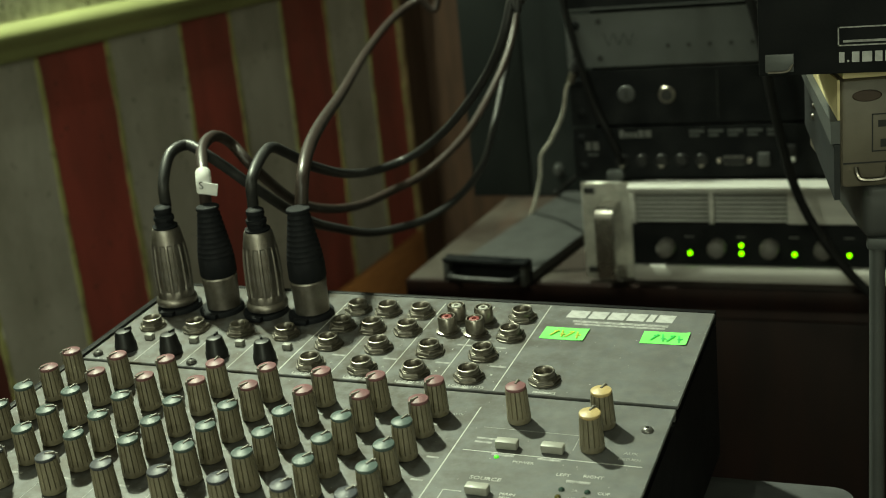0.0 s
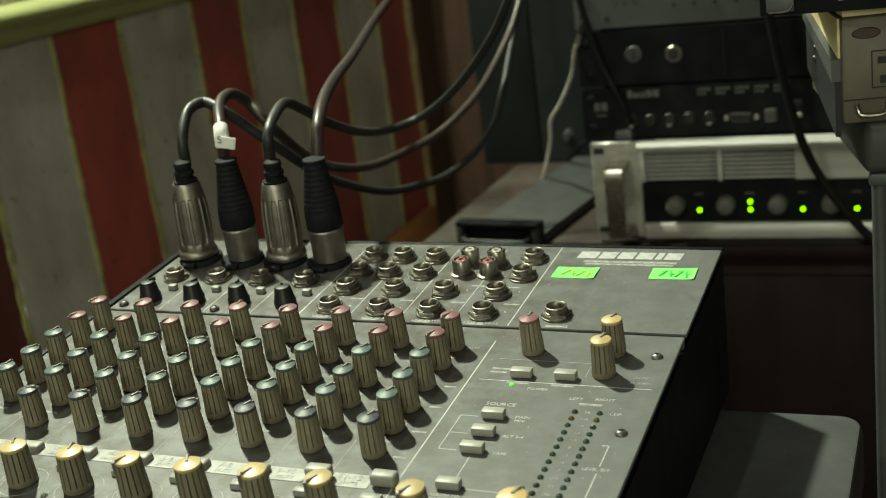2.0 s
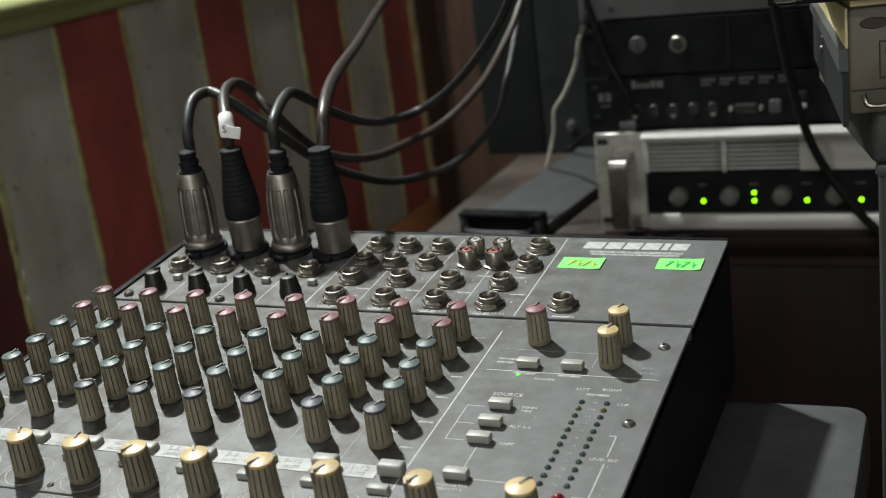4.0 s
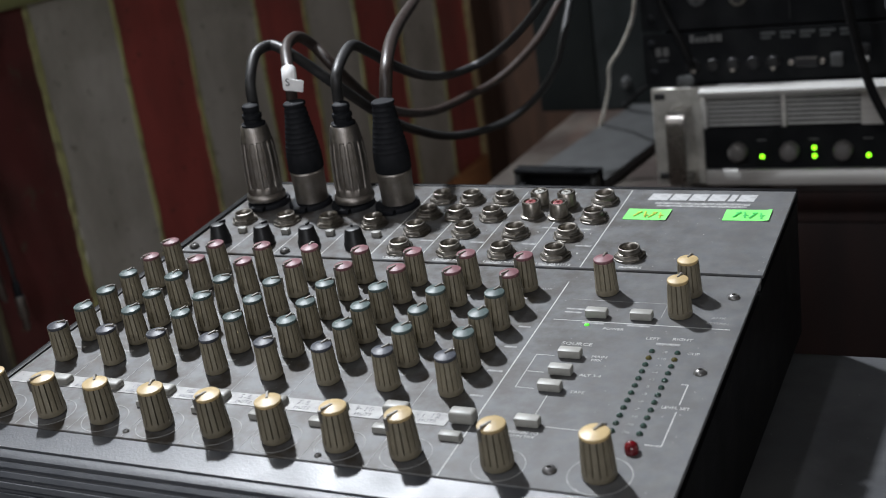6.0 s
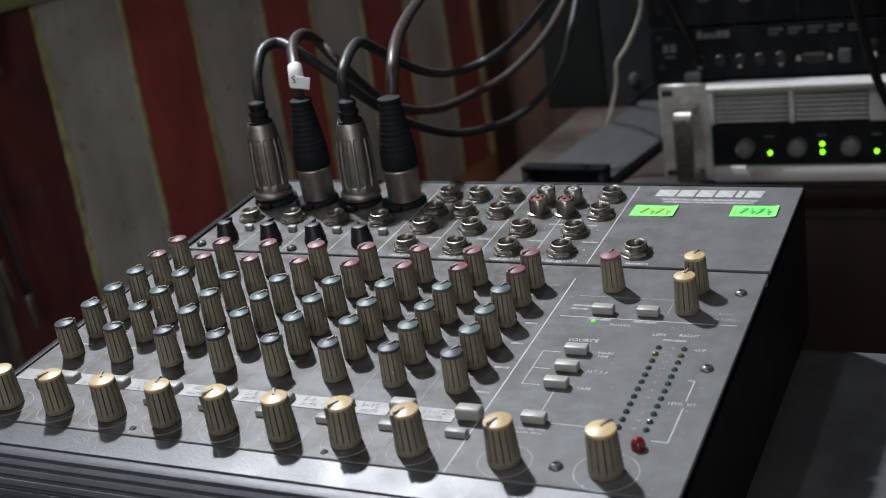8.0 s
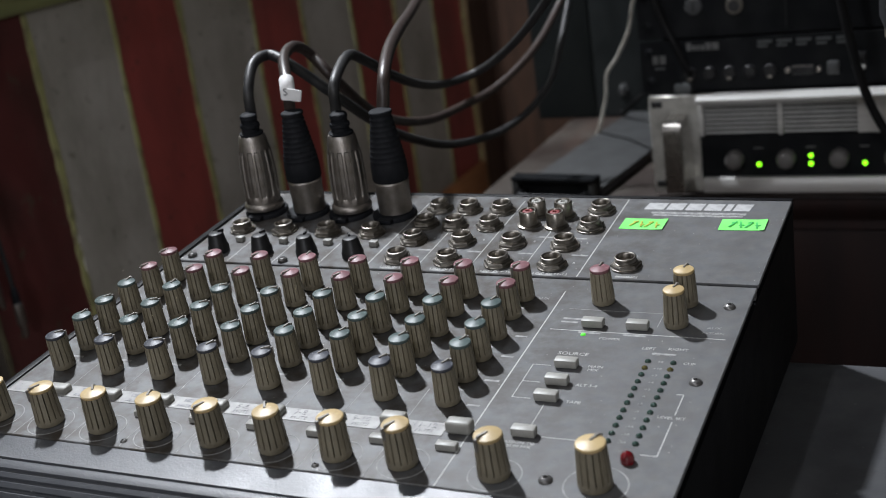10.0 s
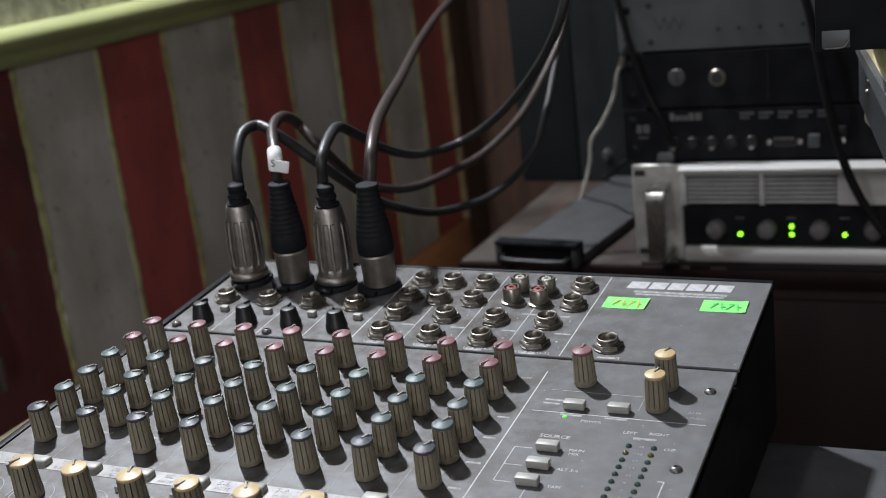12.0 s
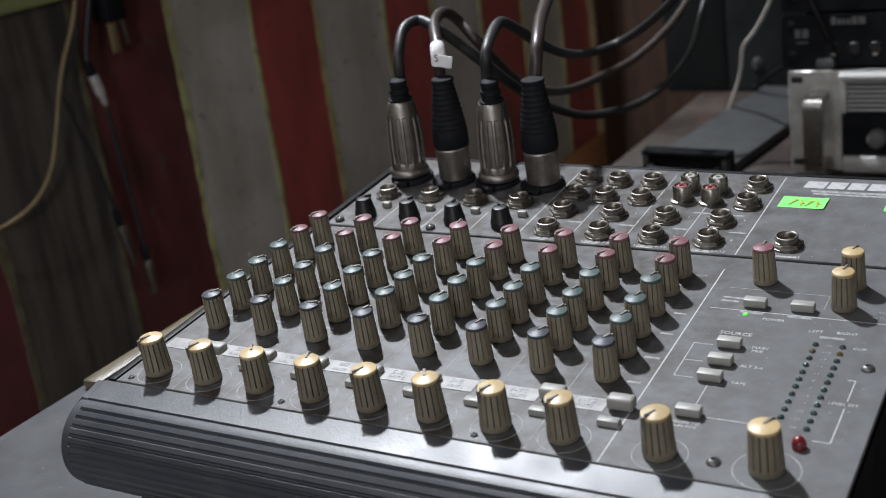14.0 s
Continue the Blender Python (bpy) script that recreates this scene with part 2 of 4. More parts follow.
LID = material("dull_grey_lid_metal", (0.05498, 0.05666, 0.05722), 0.5, 0.2, (0.03927, 0.03983, 0.03983), 40, 0.7, 0.05, 300)
SIDE_GREY = material("dark_side_plate_paint", (0.018, 0.020, 0.022), 0.55, 0.0, (0.022, 0.023, 0.025), 30, 0.7, 0.05, 300, spec=0.3)
SCREW = material("dull_domed_screw", (0.20, 0.195, 0.19), 0.36, 0.7, (0.10, 0.095, 0.09), 300, 0.7)
SLOT = material("vent_darkness", (0.02, 0.02, 0.02), 0.7)
BLACK = material("black_faceplate", (0.0077, 0.0084, 0.00952), 0.45, 0.0, (0.0154, 0.0161, 0.0168), 40, 0.6, 0.05, 500, spec=0.08)
AMPKNOB = material("grey_amp_knob", (0.1237, 0.1162, 0.111), 0.55, 0.0, (0.09, 0.08625, 0.0825), 90, 0.6, spec=0.3)
CLAY = material("beige_plastic_case", (0.1178, 0.1004, 0.07564), 0.5, 0.0, (0.0651, 0.05456, 0.04092), 30, 0.7, 0.05, 500)
CREAM = material("cream_paper", (0.62, 0.53, 0.30), 0.7, 0.0, (0.52, 0.44, 0.25), 60, 0.5)
FLOOR = material("dark_floor_boards", (0.05, 0.035, 0.026), 0.6, 0.0, (0.03, 0.02, 0.016), 6, 0.8)
CEILING = material("dim_ceiling_paint", (0.28, 0.27, 0.25), 0.8, 0.0, (0.22, 0.21, 0.2), 5, 0.6)


# ---------------------------------------------------------------- mesh helpers


def smooth_by_angle(bm, degrees=38):
    for e in bm.edges:
        if len(e.link_faces) == 2:
            e.smooth = e.calc_face_angle(0) < radians(degrees)
    for f in bm.faces:
        f.smooth = True


def finish(bm, name, mat, degrees=38):
    bmesh.ops.recalc_face_normals(bm, faces=bm.faces)
    smooth_by_angle(bm, degrees)
    me = bpy.data.meshes.new(name)
    bm.to_mesh(me)
    bm.free()
    for m in mat if isinstance(mat, (list, tuple)) else (mat,):
        me.materials.append(m)
    return me


def part(name, bm, mat, parent, label="", at=None):
    """One mesh under a thing or a part; bm may be a mesh that is shared."""
    me = bm if isinstance(bm, bpy.types.Mesh) else finish(bm, name, mat)
    ob = new(name, me)
    ob.parent = parent
    if at is not None:
        ob.matrix_basis = at
    return tagged(ob, label)


def thing(name, label, category, at=None, group="", kind=""):
    ob = new(name)
    ob.empty_display_size = 0.02
    if at is not None:
        ob.matrix_basis = at
    return tagged(ob, label, category, group, kind)


def single(name, bm, mat, label, category, at=None, group="", kind=""):
    ob = new(name, bm if isinstance(bm, bpy.types.Mesh) else finish(bm, name, mat))
    if at is not None:
        ob.matrix_basis = at
    return tagged(ob, label, category, group, kind)


def box(x0, x1, y0, y1, z0, z1, bevel=0.0, seg=2, bm=None):
    bm = bm or bmesh.new()
    v = [bm.verts.new((x, y, z)) for z in (z0, z1) for y in (y0, y1) for x in (x0, x1)]
    fs = [bm.faces.new([v[i] for i in q]) for q in ((0, 2, 3, 1), (4, 5, 7, 6), (0, 1, 5, 4), (2, 6, 7, 3), (0, 4, 6, 2), (1, 3, 7, 5))]
    if bevel:
        bmesh.ops.bevel(bm, geom=list({e for f in fs for e in f.edges}), offset=bevel, segments=seg, profile=0.5, affect="EDGES", clamp_overlap=True)
    return bm


def lathe(profile, seg=24, bm=None, cap=True, wave=None):
    """Turn (radius, height) pairs round z; wave(angle, height) scales the radius."""
    bm = bm or bmesh.new()
    rings = []
    for r, z in profile:
        ring = []
        for i in range(seg):
            a = 2 * math.pi * i / seg
            k = r * (wave(a, z) if wave else 1)
            ring.append(bm.verts.new((k * math.cos(a), k * math.sin(a), z)))
        rings.append(ring)
    for a, b in zip(rings, rings[1:]):
        for i in range(seg):
            j = (i + 1) % seg
            bm.faces.new((a[i], a[j], b[j], b[i]))
    if cap:
        bm.faces.new(rings[0][::-1])
        bm.faces.new(rings[-1])
    return bm


def prism(outline, x0, x1, bm=None):
    """Extrude a (y, z) outline along x."""
    bm = bm or bmesh.new()
    a = [bm.verts.new((x0, y, z)) for y, z in outline]
    b = [bm.verts.new((x1, y, z)) for y, z in outline]
    n = len(outline)
    for i in range(n):
        j = (i + 1) % n
        bm.faces.new((a[i], a[j], b[j], b[i]))
    bm.faces.new(a[::-1])
    bm.faces.new(b)
    return bm


def spline(points, steps=8):
    """A smooth line through points."""
    p = [Vector(q) for q in points]
    p = [p[0] * 2 - p[1]] + p + [p[-1] * 2 - p[-2]]
    out = []
    for i in range(1, len(p) - 2):
        for k in range(steps):
            t = k / steps
            a, b, c, d = p[i - 1], p[i], p[i + 1], p[i + 2]
            out.append(0.5 * ((2 * b) + (c - a) * t + (2 * a - 5 * b + 4 * c - d) * t * t + (3 * b - a - 3 * c + d) * t ** 3))
    return out + [p[-2]]


def tube(points, radius, seg=12, steps=8, bm=None):
    line = spline(points, steps)
    bm = bm or bmesh.new()
    rings, side = [], Vector((1, 0.3, 0.2)).normalized()
    for i, p in enumerate(line):
        d = (line[min(i + 1, len(line) - 1)] - line[max(i - 1, 0)]).normalized()
        side = (side - d * side.dot(d)).normalized()
        up = d.cross(side)
        rings.append([bm.verts.new(p + radius * (math.cos(2 * math.pi * k / seg) * side + math.sin(2 * math.pi * k / seg) * up)) for k in range(seg)])
    for a, b in zip(rings, rings[1:]):
        for i in range(seg):
            j = (i + 1) % seg
            bm.faces.new((a[i], a[j], b[j], b[i]))
    bm.faces.new(rings[0][::-1])
    bm.faces.new(rings[-1])
    return bm


def letters(text, size, at, mat, parent, align="CENTER", squeeze=1.0):
    """Raised print in the built-in font, lying in the parent's xy plane unless at turns it."""
    cu = bpy.data.curves.new("print", "FONT")
    cu.body, cu.size, cu.align_x, cu.align_y, cu.extrude, cu.resolution_u = text, size, align, "CENTER", 0.00004, 2
    tmp = bpy.data.objects.new("print", cu)
    scene.collection.objects.link(tmp)
    me = bpy.data.meshes.new_from_object(tmp.evaluated_get(bpy.context.evaluated_depsgraph_get()))
    bpy.data.objects.remove(tmp)
    me.materials.clear()
    me.materials.append(mat)
    ob = new("lettering", me)
    ob.parent, ob.matrix_basis = parent, at @ Matrix.Diagonal((squeeze, 1, 1, 1))
    return ob


# ---------------------------------------------------------------- the room
Z = 0.82          # height of the mixer panel's front left knob
WALL = -0.59      # face of the striped wall
BACK = 1.95
single("floor", box(-0.9, 2.6, -2.4, 2.3, -0.06, 0.0), FLOOR, "dark worn wooden floor of a small room", "floor", kind="structure")
single("ceiling", box(-0.9, 2.6, -2.4, 2.3, 2.6, 2.66), CEILING, "dim grey painted ceiling", "ceiling", kind="structure")
single("wall_south", box(-0.9, 2.6, -2.46, -2.4, 0, 2.6), GREY, "olive grey painted wall behind the desk", "wall", kind="structure")
single("wall_east", box(2.6, 2.66, -2.4, 2.3, 0, 2.6), GREY, "olive grey painted side wall", "wall", kind="structure")
single("wall_north", box(-0.62, 2.6, BACK + 0.1, BACK + 0.16, 0, 2.6), BROWN, "dark brown wooden back wall", "wall", kind="structure")

wall = thing("wall_west", "wall painted in oxblood and olive grey stripes with mustard lines", "wall", kind="structure")
part("wall_core", box(WALL - 0.10, WALL - 0.012, -2.4, BACK + 0.1, 0, 0.905), PLASTER, wall)
single("wall_upper", box(WALL - 0.16, WALL + 0.002, -2.4, BACK + 0.1, 0.9372, 2.6, 0.002), PLASTER, "pale rough plaster wall above the rail", "wall", kind="structure")

# stripes of the wall, front to back
EDGES = [-0.86, -0.72, -0.58, -0.44, -0.30, -0.16, -0.02, 0.12, 0.26, 0.405, 0.55, 0.69, 0.828, 0.96, 1.12, 1.25, 1.40, 1.55, 1.70, 1.833]
rnd = random.Random(4)
for i, (a, b) in enumerate(zip(EDGES, EDGES[1:])):
    red = (len(EDGES) - i) % 2 == 0
    # near boards take the darker paints, which carry the shade there
    part("board", box(WALL - 0.014, WALL - rnd.uniform(0.0, 0.0012), a + 0.0006, b - 0.0006, 0.0, 0.90, 0.0012, 1), (RED if a > 0.68 else SHADED_RED) if red else GREY if a > 0.5 else WEATHERED, wall)
    # ragged painted line beside each board
    w = 0.0064 if red else 0.0046
    bm = bmesh.new()
    col = []
    for k in range(181):
        z = 0.90 * k / 180
        c = b - 0.002 + 0.0022 * noise.noise((z * 9, b * 7, 1.0))
        h = w * (0.72 + 0.40 * noise.noise((z * 23, b * 5, 4.0)) + 0.30 * noise.noise((z * 90, b * 5, 9.0)))
        col.append((bm.verts.new((WALL + 0.0006, c - h, z)), bm.verts.new((WALL + 0.0006, c + h, z))))
    for p, q in zip(col, col[1:]):
        bm.faces.new((p[0], p[1], q[1], q[0]))
    ext = bmesh.ops.extrude_face_region(bm, geom=list(bm.faces))
    bmesh.ops.translate(bm, verts=[v for v in ext["geom"] if isinstance(v, bmesh.types.BMVert)], vec=(-0.002, 0, 0))
    part("painted_line", bm, YELLOW if a > 0.54 else SHADED_LINE, wall)
part("corner_bead", box(WALL - 0.012, WALL + 0.004, 1.834, 1.850, 0, 0.905, 0.003), GOLD, wall, "tan wooden corner strip")
part("return_panel", box(WALL - 0.012, WALL + 0.002, 1.852, BACK + 0.098, 0, 0.90), BROWN, wall)

# rail with a rounded nose on top of the stripes
rail = [(0.0, 0.0), (0.012, 0.001), (0.015, 0.004), (0.016, 0.010), (0.019, 0.016), (0.025, 0.020), (0.029, 0.025), (0.030, 0.031), (0.027, 0.037), (0.019, 0.041), (0.010, 0.0425), (-0.06, 0.043), (-0.06, 0.0)]
bm = prism([(y, z) for y, z in rail], -2.4, BACK + 0.1)
bmesh.ops.transform(bm, matrix=Matrix(((0, 1, 0, 0), (1, 0, 0, 0), (0, 0, 1, 0), (0, 0, 0, 1))), verts=bm.verts)
single("trim", bm, RAIL, "lime green painted dado rail along the striped wall", "rail", Matrix.Translation((WALL, 0, 0.894)), kind="structure")

# ---------------------------------------------------------------- desk with the mixer
TOP = Z - 0.066
desk = thing("desk", "grey laminate desk under the mixer, dusty and worn", "desk")


def rounded_slab(x0, x1, y0, y1, z0, z1, corner, edge):
    """A flat slab with round corners in plan and softened rims."""
    bm = box(x0, x1, y0, y1, z0, z1)
    bmesh.ops.bevel(bm, geom=[e for e in bm.edges if abs(e.verts[0].co.z - e.verts[1].co.z) > 1e-6], offset=corner, segments=6, profile=0.5, affect="EDGES", clamp_overlap=True)
    bmesh.ops.bevel(bm, geom=[e for e in bm.edges if abs(e.verts[0].co.z - e.verts[1].co.z) < 1e-6], offset=edge, segments=2, profile=0.5, affect="EDGES", clamp_overlap=True)
    return bm


DX0, DX1, DY0, DY1 = -0.1495, 0.3325, -0.62, 0.2275
part("desktop", rounded_slab(DX0 + 0.001, DX1 - 0.001, DY0 + 0.001, DY1 - 0.001, TOP - 0.028, TOP, 0.011, 0.002), TABLE, desk)
part("edge_band", rounded_slab(DX0 + 0.004, DX1, DY0, DY1, TOP - 0.0275, TOP - 0.0026, 0.012, 0.0015), TABLE_EDGE, desk, "scuffed dark edge")
for x in (-0.12, 0.28):
    for y in (-0.58, 0.17):
        part("leg", box(x, x + 0.035, y, y + 0.035, 0, TOP - 0.029, 0.003), TABLE_EDGE, desk)
single("wooden_batten", box(-0.006, 0.006, -0.075, 0.075, 0, 0.005, 0.0012), WOOD_STRIP, "short bare wooden batten lying on the desk beside the mixer", "batten",
       pose(-0.1385, 0.1560, TOP + 0.0003, 0, 0, 1))

# mixer frame: x along the front, y to the back, z out of the panel
TILT = Matrix(((0.99981, 0.00159, 0.01938, 0), (0, 0.99664, -0.08195, 0), (-0.01945, 0.08193, 0.99645, 0), (0, 0, 0, 1)))
MIX = Matrix.Translation((0, 0, Z)) @ TILT
mixer = thing("audio_mixer", "dusty charcoal audio mixer with rows of taupe knobs, on a desk", "audio mixer", MIX)
XL, XR, YF, YG, YB = -0.0145, 0.2705, -0.0105, 0.1425, 0.2315


def desk_z(x, y):
    return (-0.0652 + 0.01945 * x - 0.08193 * y) / 0.99645


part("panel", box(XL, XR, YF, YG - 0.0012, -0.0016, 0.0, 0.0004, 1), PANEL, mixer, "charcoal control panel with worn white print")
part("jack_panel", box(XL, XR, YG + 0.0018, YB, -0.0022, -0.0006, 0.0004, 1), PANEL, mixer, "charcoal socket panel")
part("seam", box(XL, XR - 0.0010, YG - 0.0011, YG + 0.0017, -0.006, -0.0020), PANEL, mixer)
for x in (0.012, 0.061, 0.110, 0.160, 0.209, 0.255):
    part("seam_slot", box(x - 0.006, x + 0.006, YG - 0.0010, YG + 0.0016, -0.0030, -0.0017), HOLE, mixer)
bm = bmesh.new()
low = [bm.verts.new((x, y, desk_z(x, y) + 0.004)) for x, y in ((XL - 0.003, YF - 0.002), (XR - 0.0004, YF - 0.002), (XR - 0.0004, YB + 0.003), (XL - 0.003, YB + 0.003))]
top = [bm.verts.new((x, y, -0.0062)) for x, y in ((XL - 0.003, YF - 0.002), (XR - 0.0004, YF - 0.002), (XR - 0.0004, YB + 0.003), (XL - 0.003, YB + 0.003))]
for i in range(4):
    j = (i + 1) % 4
    bm.faces.new((low[i], low[j], top[j], top[i]))
bm.faces.new(low[::-1]), bm.faces.new(top)
part("chassis", bm, CHASSIS, mixer, "black steel chassis")
part("side_rim", box(XL - 0.0042, XL - 0.0004, YF, YB + 0.003, -0.0060, 0.0004, 0.0006), CHASSIS, mixer)
part("back_rim", box(XL, XR, YB + 0.0003, YB + 0.003, -0.0060, -0.0004, 0.0004), CHASSIS, mixer)
for x in (0.01, 0.245):
    for y in (0.02, 0.21):
        z = desk_z(x, y)
        part("rubber_foot", lathe([(0.008, z), (0.009, z + 0.001), (0.009, z + 0.006)], 16), BOOT, mixer, at=Matrix.Translation((x, y, 0)))

# ribbed round bar along the front
outline = [(YF - 0.0004, -0.0004), (-0.0113, -0.0005), (-0.0219, -0.0020), (-0.0222, -0.0029), (-0.0227, -0.0029), (-0.0230, -0.0023)]
cy, cz, ry, rz = -0.0205, -0.0217, 0.0195, 0.0195
for k in range(91):
    # narrow grooves between flat ribs
    a = radians(81 - k * 1.85)
    cut = 0.0009 if 5 < k < 78 and k % 6 < 2 else 0.0
    outline.append((cy - (ry - cut) * math.cos(a), cz + (rz - cut) * math.sin(a)))
outline += [(-0.012, -0.041), (YF - 0.0004, -0.040)]
bm = prism(outline, -0.0195, XR + 0.004)
part("front_bar", bm, BAR, mixer, "ribbed charcoal plastic front bar")
for x0, x1 in ((-0.0235, -0.0197), (XR + 0.0042, XR + 0.008)):
    bm = prism([(-0.0205 + (y + 0.0205) * 0.985, -0.0210 + (z + 0.0210) * 0.985) for y, z in outline[:3]] +
               [(cy - 0.0188 * math.cos(radians(84 - k * 7)), cz + 0.0188 * math.sin(radians(84 - k * 7))) for k in range(25)] + [(-0.013, -0.040), (-0.0112, -0.039)], x0, x1)
    bmesh.ops.bevel(bm, geom=[e for e in bm.edges if abs(e.verts[0].co.x - e.verts[1].co.x) < 1e-6], offset=0.0014, segments=2, affect="EDGES", clamp_overlap=True)
    part("bar_end", bm, BAR, mixer, "rounded end cap")


# knobs -------------------------------------------------------------------
def fluted(count, depth):
    return lambda a, z: 1 - (depth if math.cos(a * count) > 0.72 else 0) * (1 if 0.0028 < z < 0.5 else 0)


def knob_meshes(radius, height, count, depth):
    r, h = radius, height
    body = lathe([(r * 1.00, 0.0004), (r * 1.03, 0.0009), (r * 1.03, 0.0026), (r * 1.015, 0.0030), (r * 0.915, h - 0.0009), (r * 0.89, h - 0.0005), (r * 0.80, h - 0.0005), (r * 0.78, h - 0.0009)], count * 8, wave=fluted(count, depth))
    cap = lathe([(r * 0.83, h - 0.0005), (r * 0.83, h - 0.0001), (r * 0.895, h + 0.0001), (r * 0.895, h + 0.0005), (r * 0.85, h + 0.0008), (r * 0.5, h + 0.0013), (r * 0.25, h + 0.0015), (r * 0.05, h + 0.00155)], 32)
    w = r * 0.085
    line = box(-w, w, 0.0, r * 0.80, h + 0.0004, h + 0.0019, 0.0001, 1)
    box(-w * 1.2, w * 1.2, r * 0.83, r * 1.04, h - 0.0035, h + 0.0012, 0.00012, 1, bm=line)
    return finish(body, "knob_body", KNOB, 30), finish(cap, "cap", CAP_PINK, 24), finish(line, "pointer", POINTER, 30)


def recoloured(me, mat):
    other = me.copy()
    other.materials.clear()
    other.materials.append(mat)
    return other


SMALL = knob_meshes(0.0046, 0.0148, 14, 0.15)
TALL = knob_meshes(0.0054, 0.0152, 15, 0.20)
BIG = knob_meshes(0.0055, 0.0156, 15, 0.20)
CAPS = {}
for size, trio in (("s", SMALL), ("t", TALL), ("b", BIG)):
    for colour, mat in (("pink", CAP_PINK), ("green", CAP_GREEN), ("grey", CAP_GREY), ("cream", CAP_CREAM)):
        CAPS[size, colour] = recoloured(trio[1], mat)


def knob(trio, size, colour, x, y, angle, label):
    at = Matrix.Translation((x, y, 0)) @ pose(0, 0, 0, random.uniform(-1, 1), random.uniform(-1, 1), -angle)
    k = part("knob", trio[0], None, mixer, label, at)
    part("cap", CAPS[size, colour], None, k)
    part("pointer", trio[2], None, k)
    return k


STEP = 0.0254
ROWS_OF_KNOBS = [(0.1220, "pink", (-140, -145, -150, -5, -150, -145, -150, -148), "taupe fluted knob with a pink cap"),
                 (0.1058, "pink", (-150, -145, -150, -150, -148, -150, -145, -150), "taupe fluted knob with a pink cap"),
                 (0.0885, "green", (0, 0, 55, 60, 30, 20, 20, 15), "taupe fluted knob with a sea-green cap"),
                 (0.0720, "green", (30, 55, 45, 20, 15, 25, 15, 15), "taupe fluted knob with a sea-green cap"),
                 (0.0567, "green", (0, 20, 10, 25, 10, 20, 25, 20), "taupe fluted knob with a sea-green cap"),
                 (0.0395, "grey", (45, 60, 60, 20, 55, 20, 25, 25), "taupe fluted knob with a slate cap")]
for y, colour, turns, text in ROWS_OF_KNOBS:
    for i, a in enumerate(turns):
        knob(SMALL, "s", colour, i * STEP, y, a, text)
for i, a in enumerate((-150, -148, -35, -20, -150, -30, -150, -150)):
    knob(TALL, "t", "cream", i * STEP, 0.0, a, "larger taupe fluted knob with a cream cap")
knob(TALL, "t", "cream", 0.2112, -0.0005, -150, "larger taupe fluted knob with a cream cap")
knob(BIG, "b", "cream", 0.2452, 0.0, 20, "largest taupe fluted knob with a cream cap")
knob(SMALL, "s", "pink", 0.2124, 0.1221, 0, "taupe fluted knob with a pink cap")
knob(SMALL, "s", "cream", 0.2458, 0.1067, 10, "taupe fluted knob with a cream cap")
knob(SMALL, "s", "cream", 0.2458, 0.1240, 10, "taupe fluted knob with a cream cap")

# black trim knobs of the socket panel
trim_body = finish(lathe([(0.0053, -0.0004), (0.0053, 0.0024), (0.0050, 0.0028), (0.0039, 0.0086), (0.0034, 0.0093), (0.0022, 0.0096)], 30), "trim_knob", TRIM)
trim_line = finish(box(-0.0005, 0.0005, 0.001, 0.0043, 0.0088, 0.0105, 0.0001, 1), "pointer", TRIM)
low_cut = finish(box(-0.0035, 0.0035, -0.0022, 0.0022, -0.0006, 0.0034, 0.0006, 2), "button", BUTTON)
for i in range(4):
    k = part("trim_knob", trim_body, None, mixer, "black conical trim knob", pose(i * STEP + 0.0030, 0.1560, 0, 0, 0, -40 + 25 * i))
    part("pointer", trim_line, None, k)
    part("button", low_cut, None, mixer, "", Matrix.Translation((i * STEP + 0.0080, 0.1685, -0.0006)) @ Matrix.Diagonal((0.6, 0.7, 0.8, 1)))

# sockets ---------------------------------------------------------------------
nut = lathe([(0.0074, -0.0006), (0.0074, 0.0015), (0.0067, 0.0021), (0.0056, 0.0022)], 6)
lathe([(0.0074, -0.0006), (0.0074, 0.0002), (0.0071, 0.0004)], 28, bm=nut)
nut = finish(nut, "nut", NICKEL, 20)
barrel = finish(lathe([(0.0057, 0.0016), (0.0056, 0.0026), (0.0051, 0.0029), (0.0050, 0.0046), (0.0052, 0.0049), (0.0050, 0.0053), (0.0046, 0.0054), (0.0041, 0.0051), (0.0038, 0.0045), (0.0038, 0.0003)], 28, cap=False), "barrel", NICKEL, 40)
bore = finish(lathe([(0.0040, 0.0004), (0.0037, 0.0006)], 20), "bore", HOLE)
JACKS = [(x, y) for y, xs in ((0.2128, (0.1004, 0.1165, 0.1341)), (0.1937, (0.1010, 0.1165, 0.1347)), (0.1750, (0.1026, 0.1280, 0.1532, 0.1786)), (0.1546, (0.1035, 0.1290, 0.1540, 0.1793)))
         for x in xs] + [(0.1844, 0.2150), (0.1848, 0.1951), (0.2123, 0.1566)] + [(0.0012 + 0.0251 * i, 0.1817) for i in range(4)]
for x, y in JACKS:
    j = part("jack_socket", nut, None, mixer, "nickel jack socket with a hexagonal nut", pose(x, y, 0, 0, 0, random.uniform(0, 60)) @ Matrix.Diagonal((0.92, 0.92, 0.84, 1)))
    part("barrel", barrel, None, j)
    part("bore", bore, None, j)
rca = finish(lathe([(0.0062, -0.0006), (0.0062, 0.0004), (0.0048, 0.0008), (0.0047, 0.0080), (0.0043, 0.0086), (0.0036, 0.0086), (0.0033, 0.0080), (0.0033, 0.0064)], 24), "shell", NICKEL, 40)
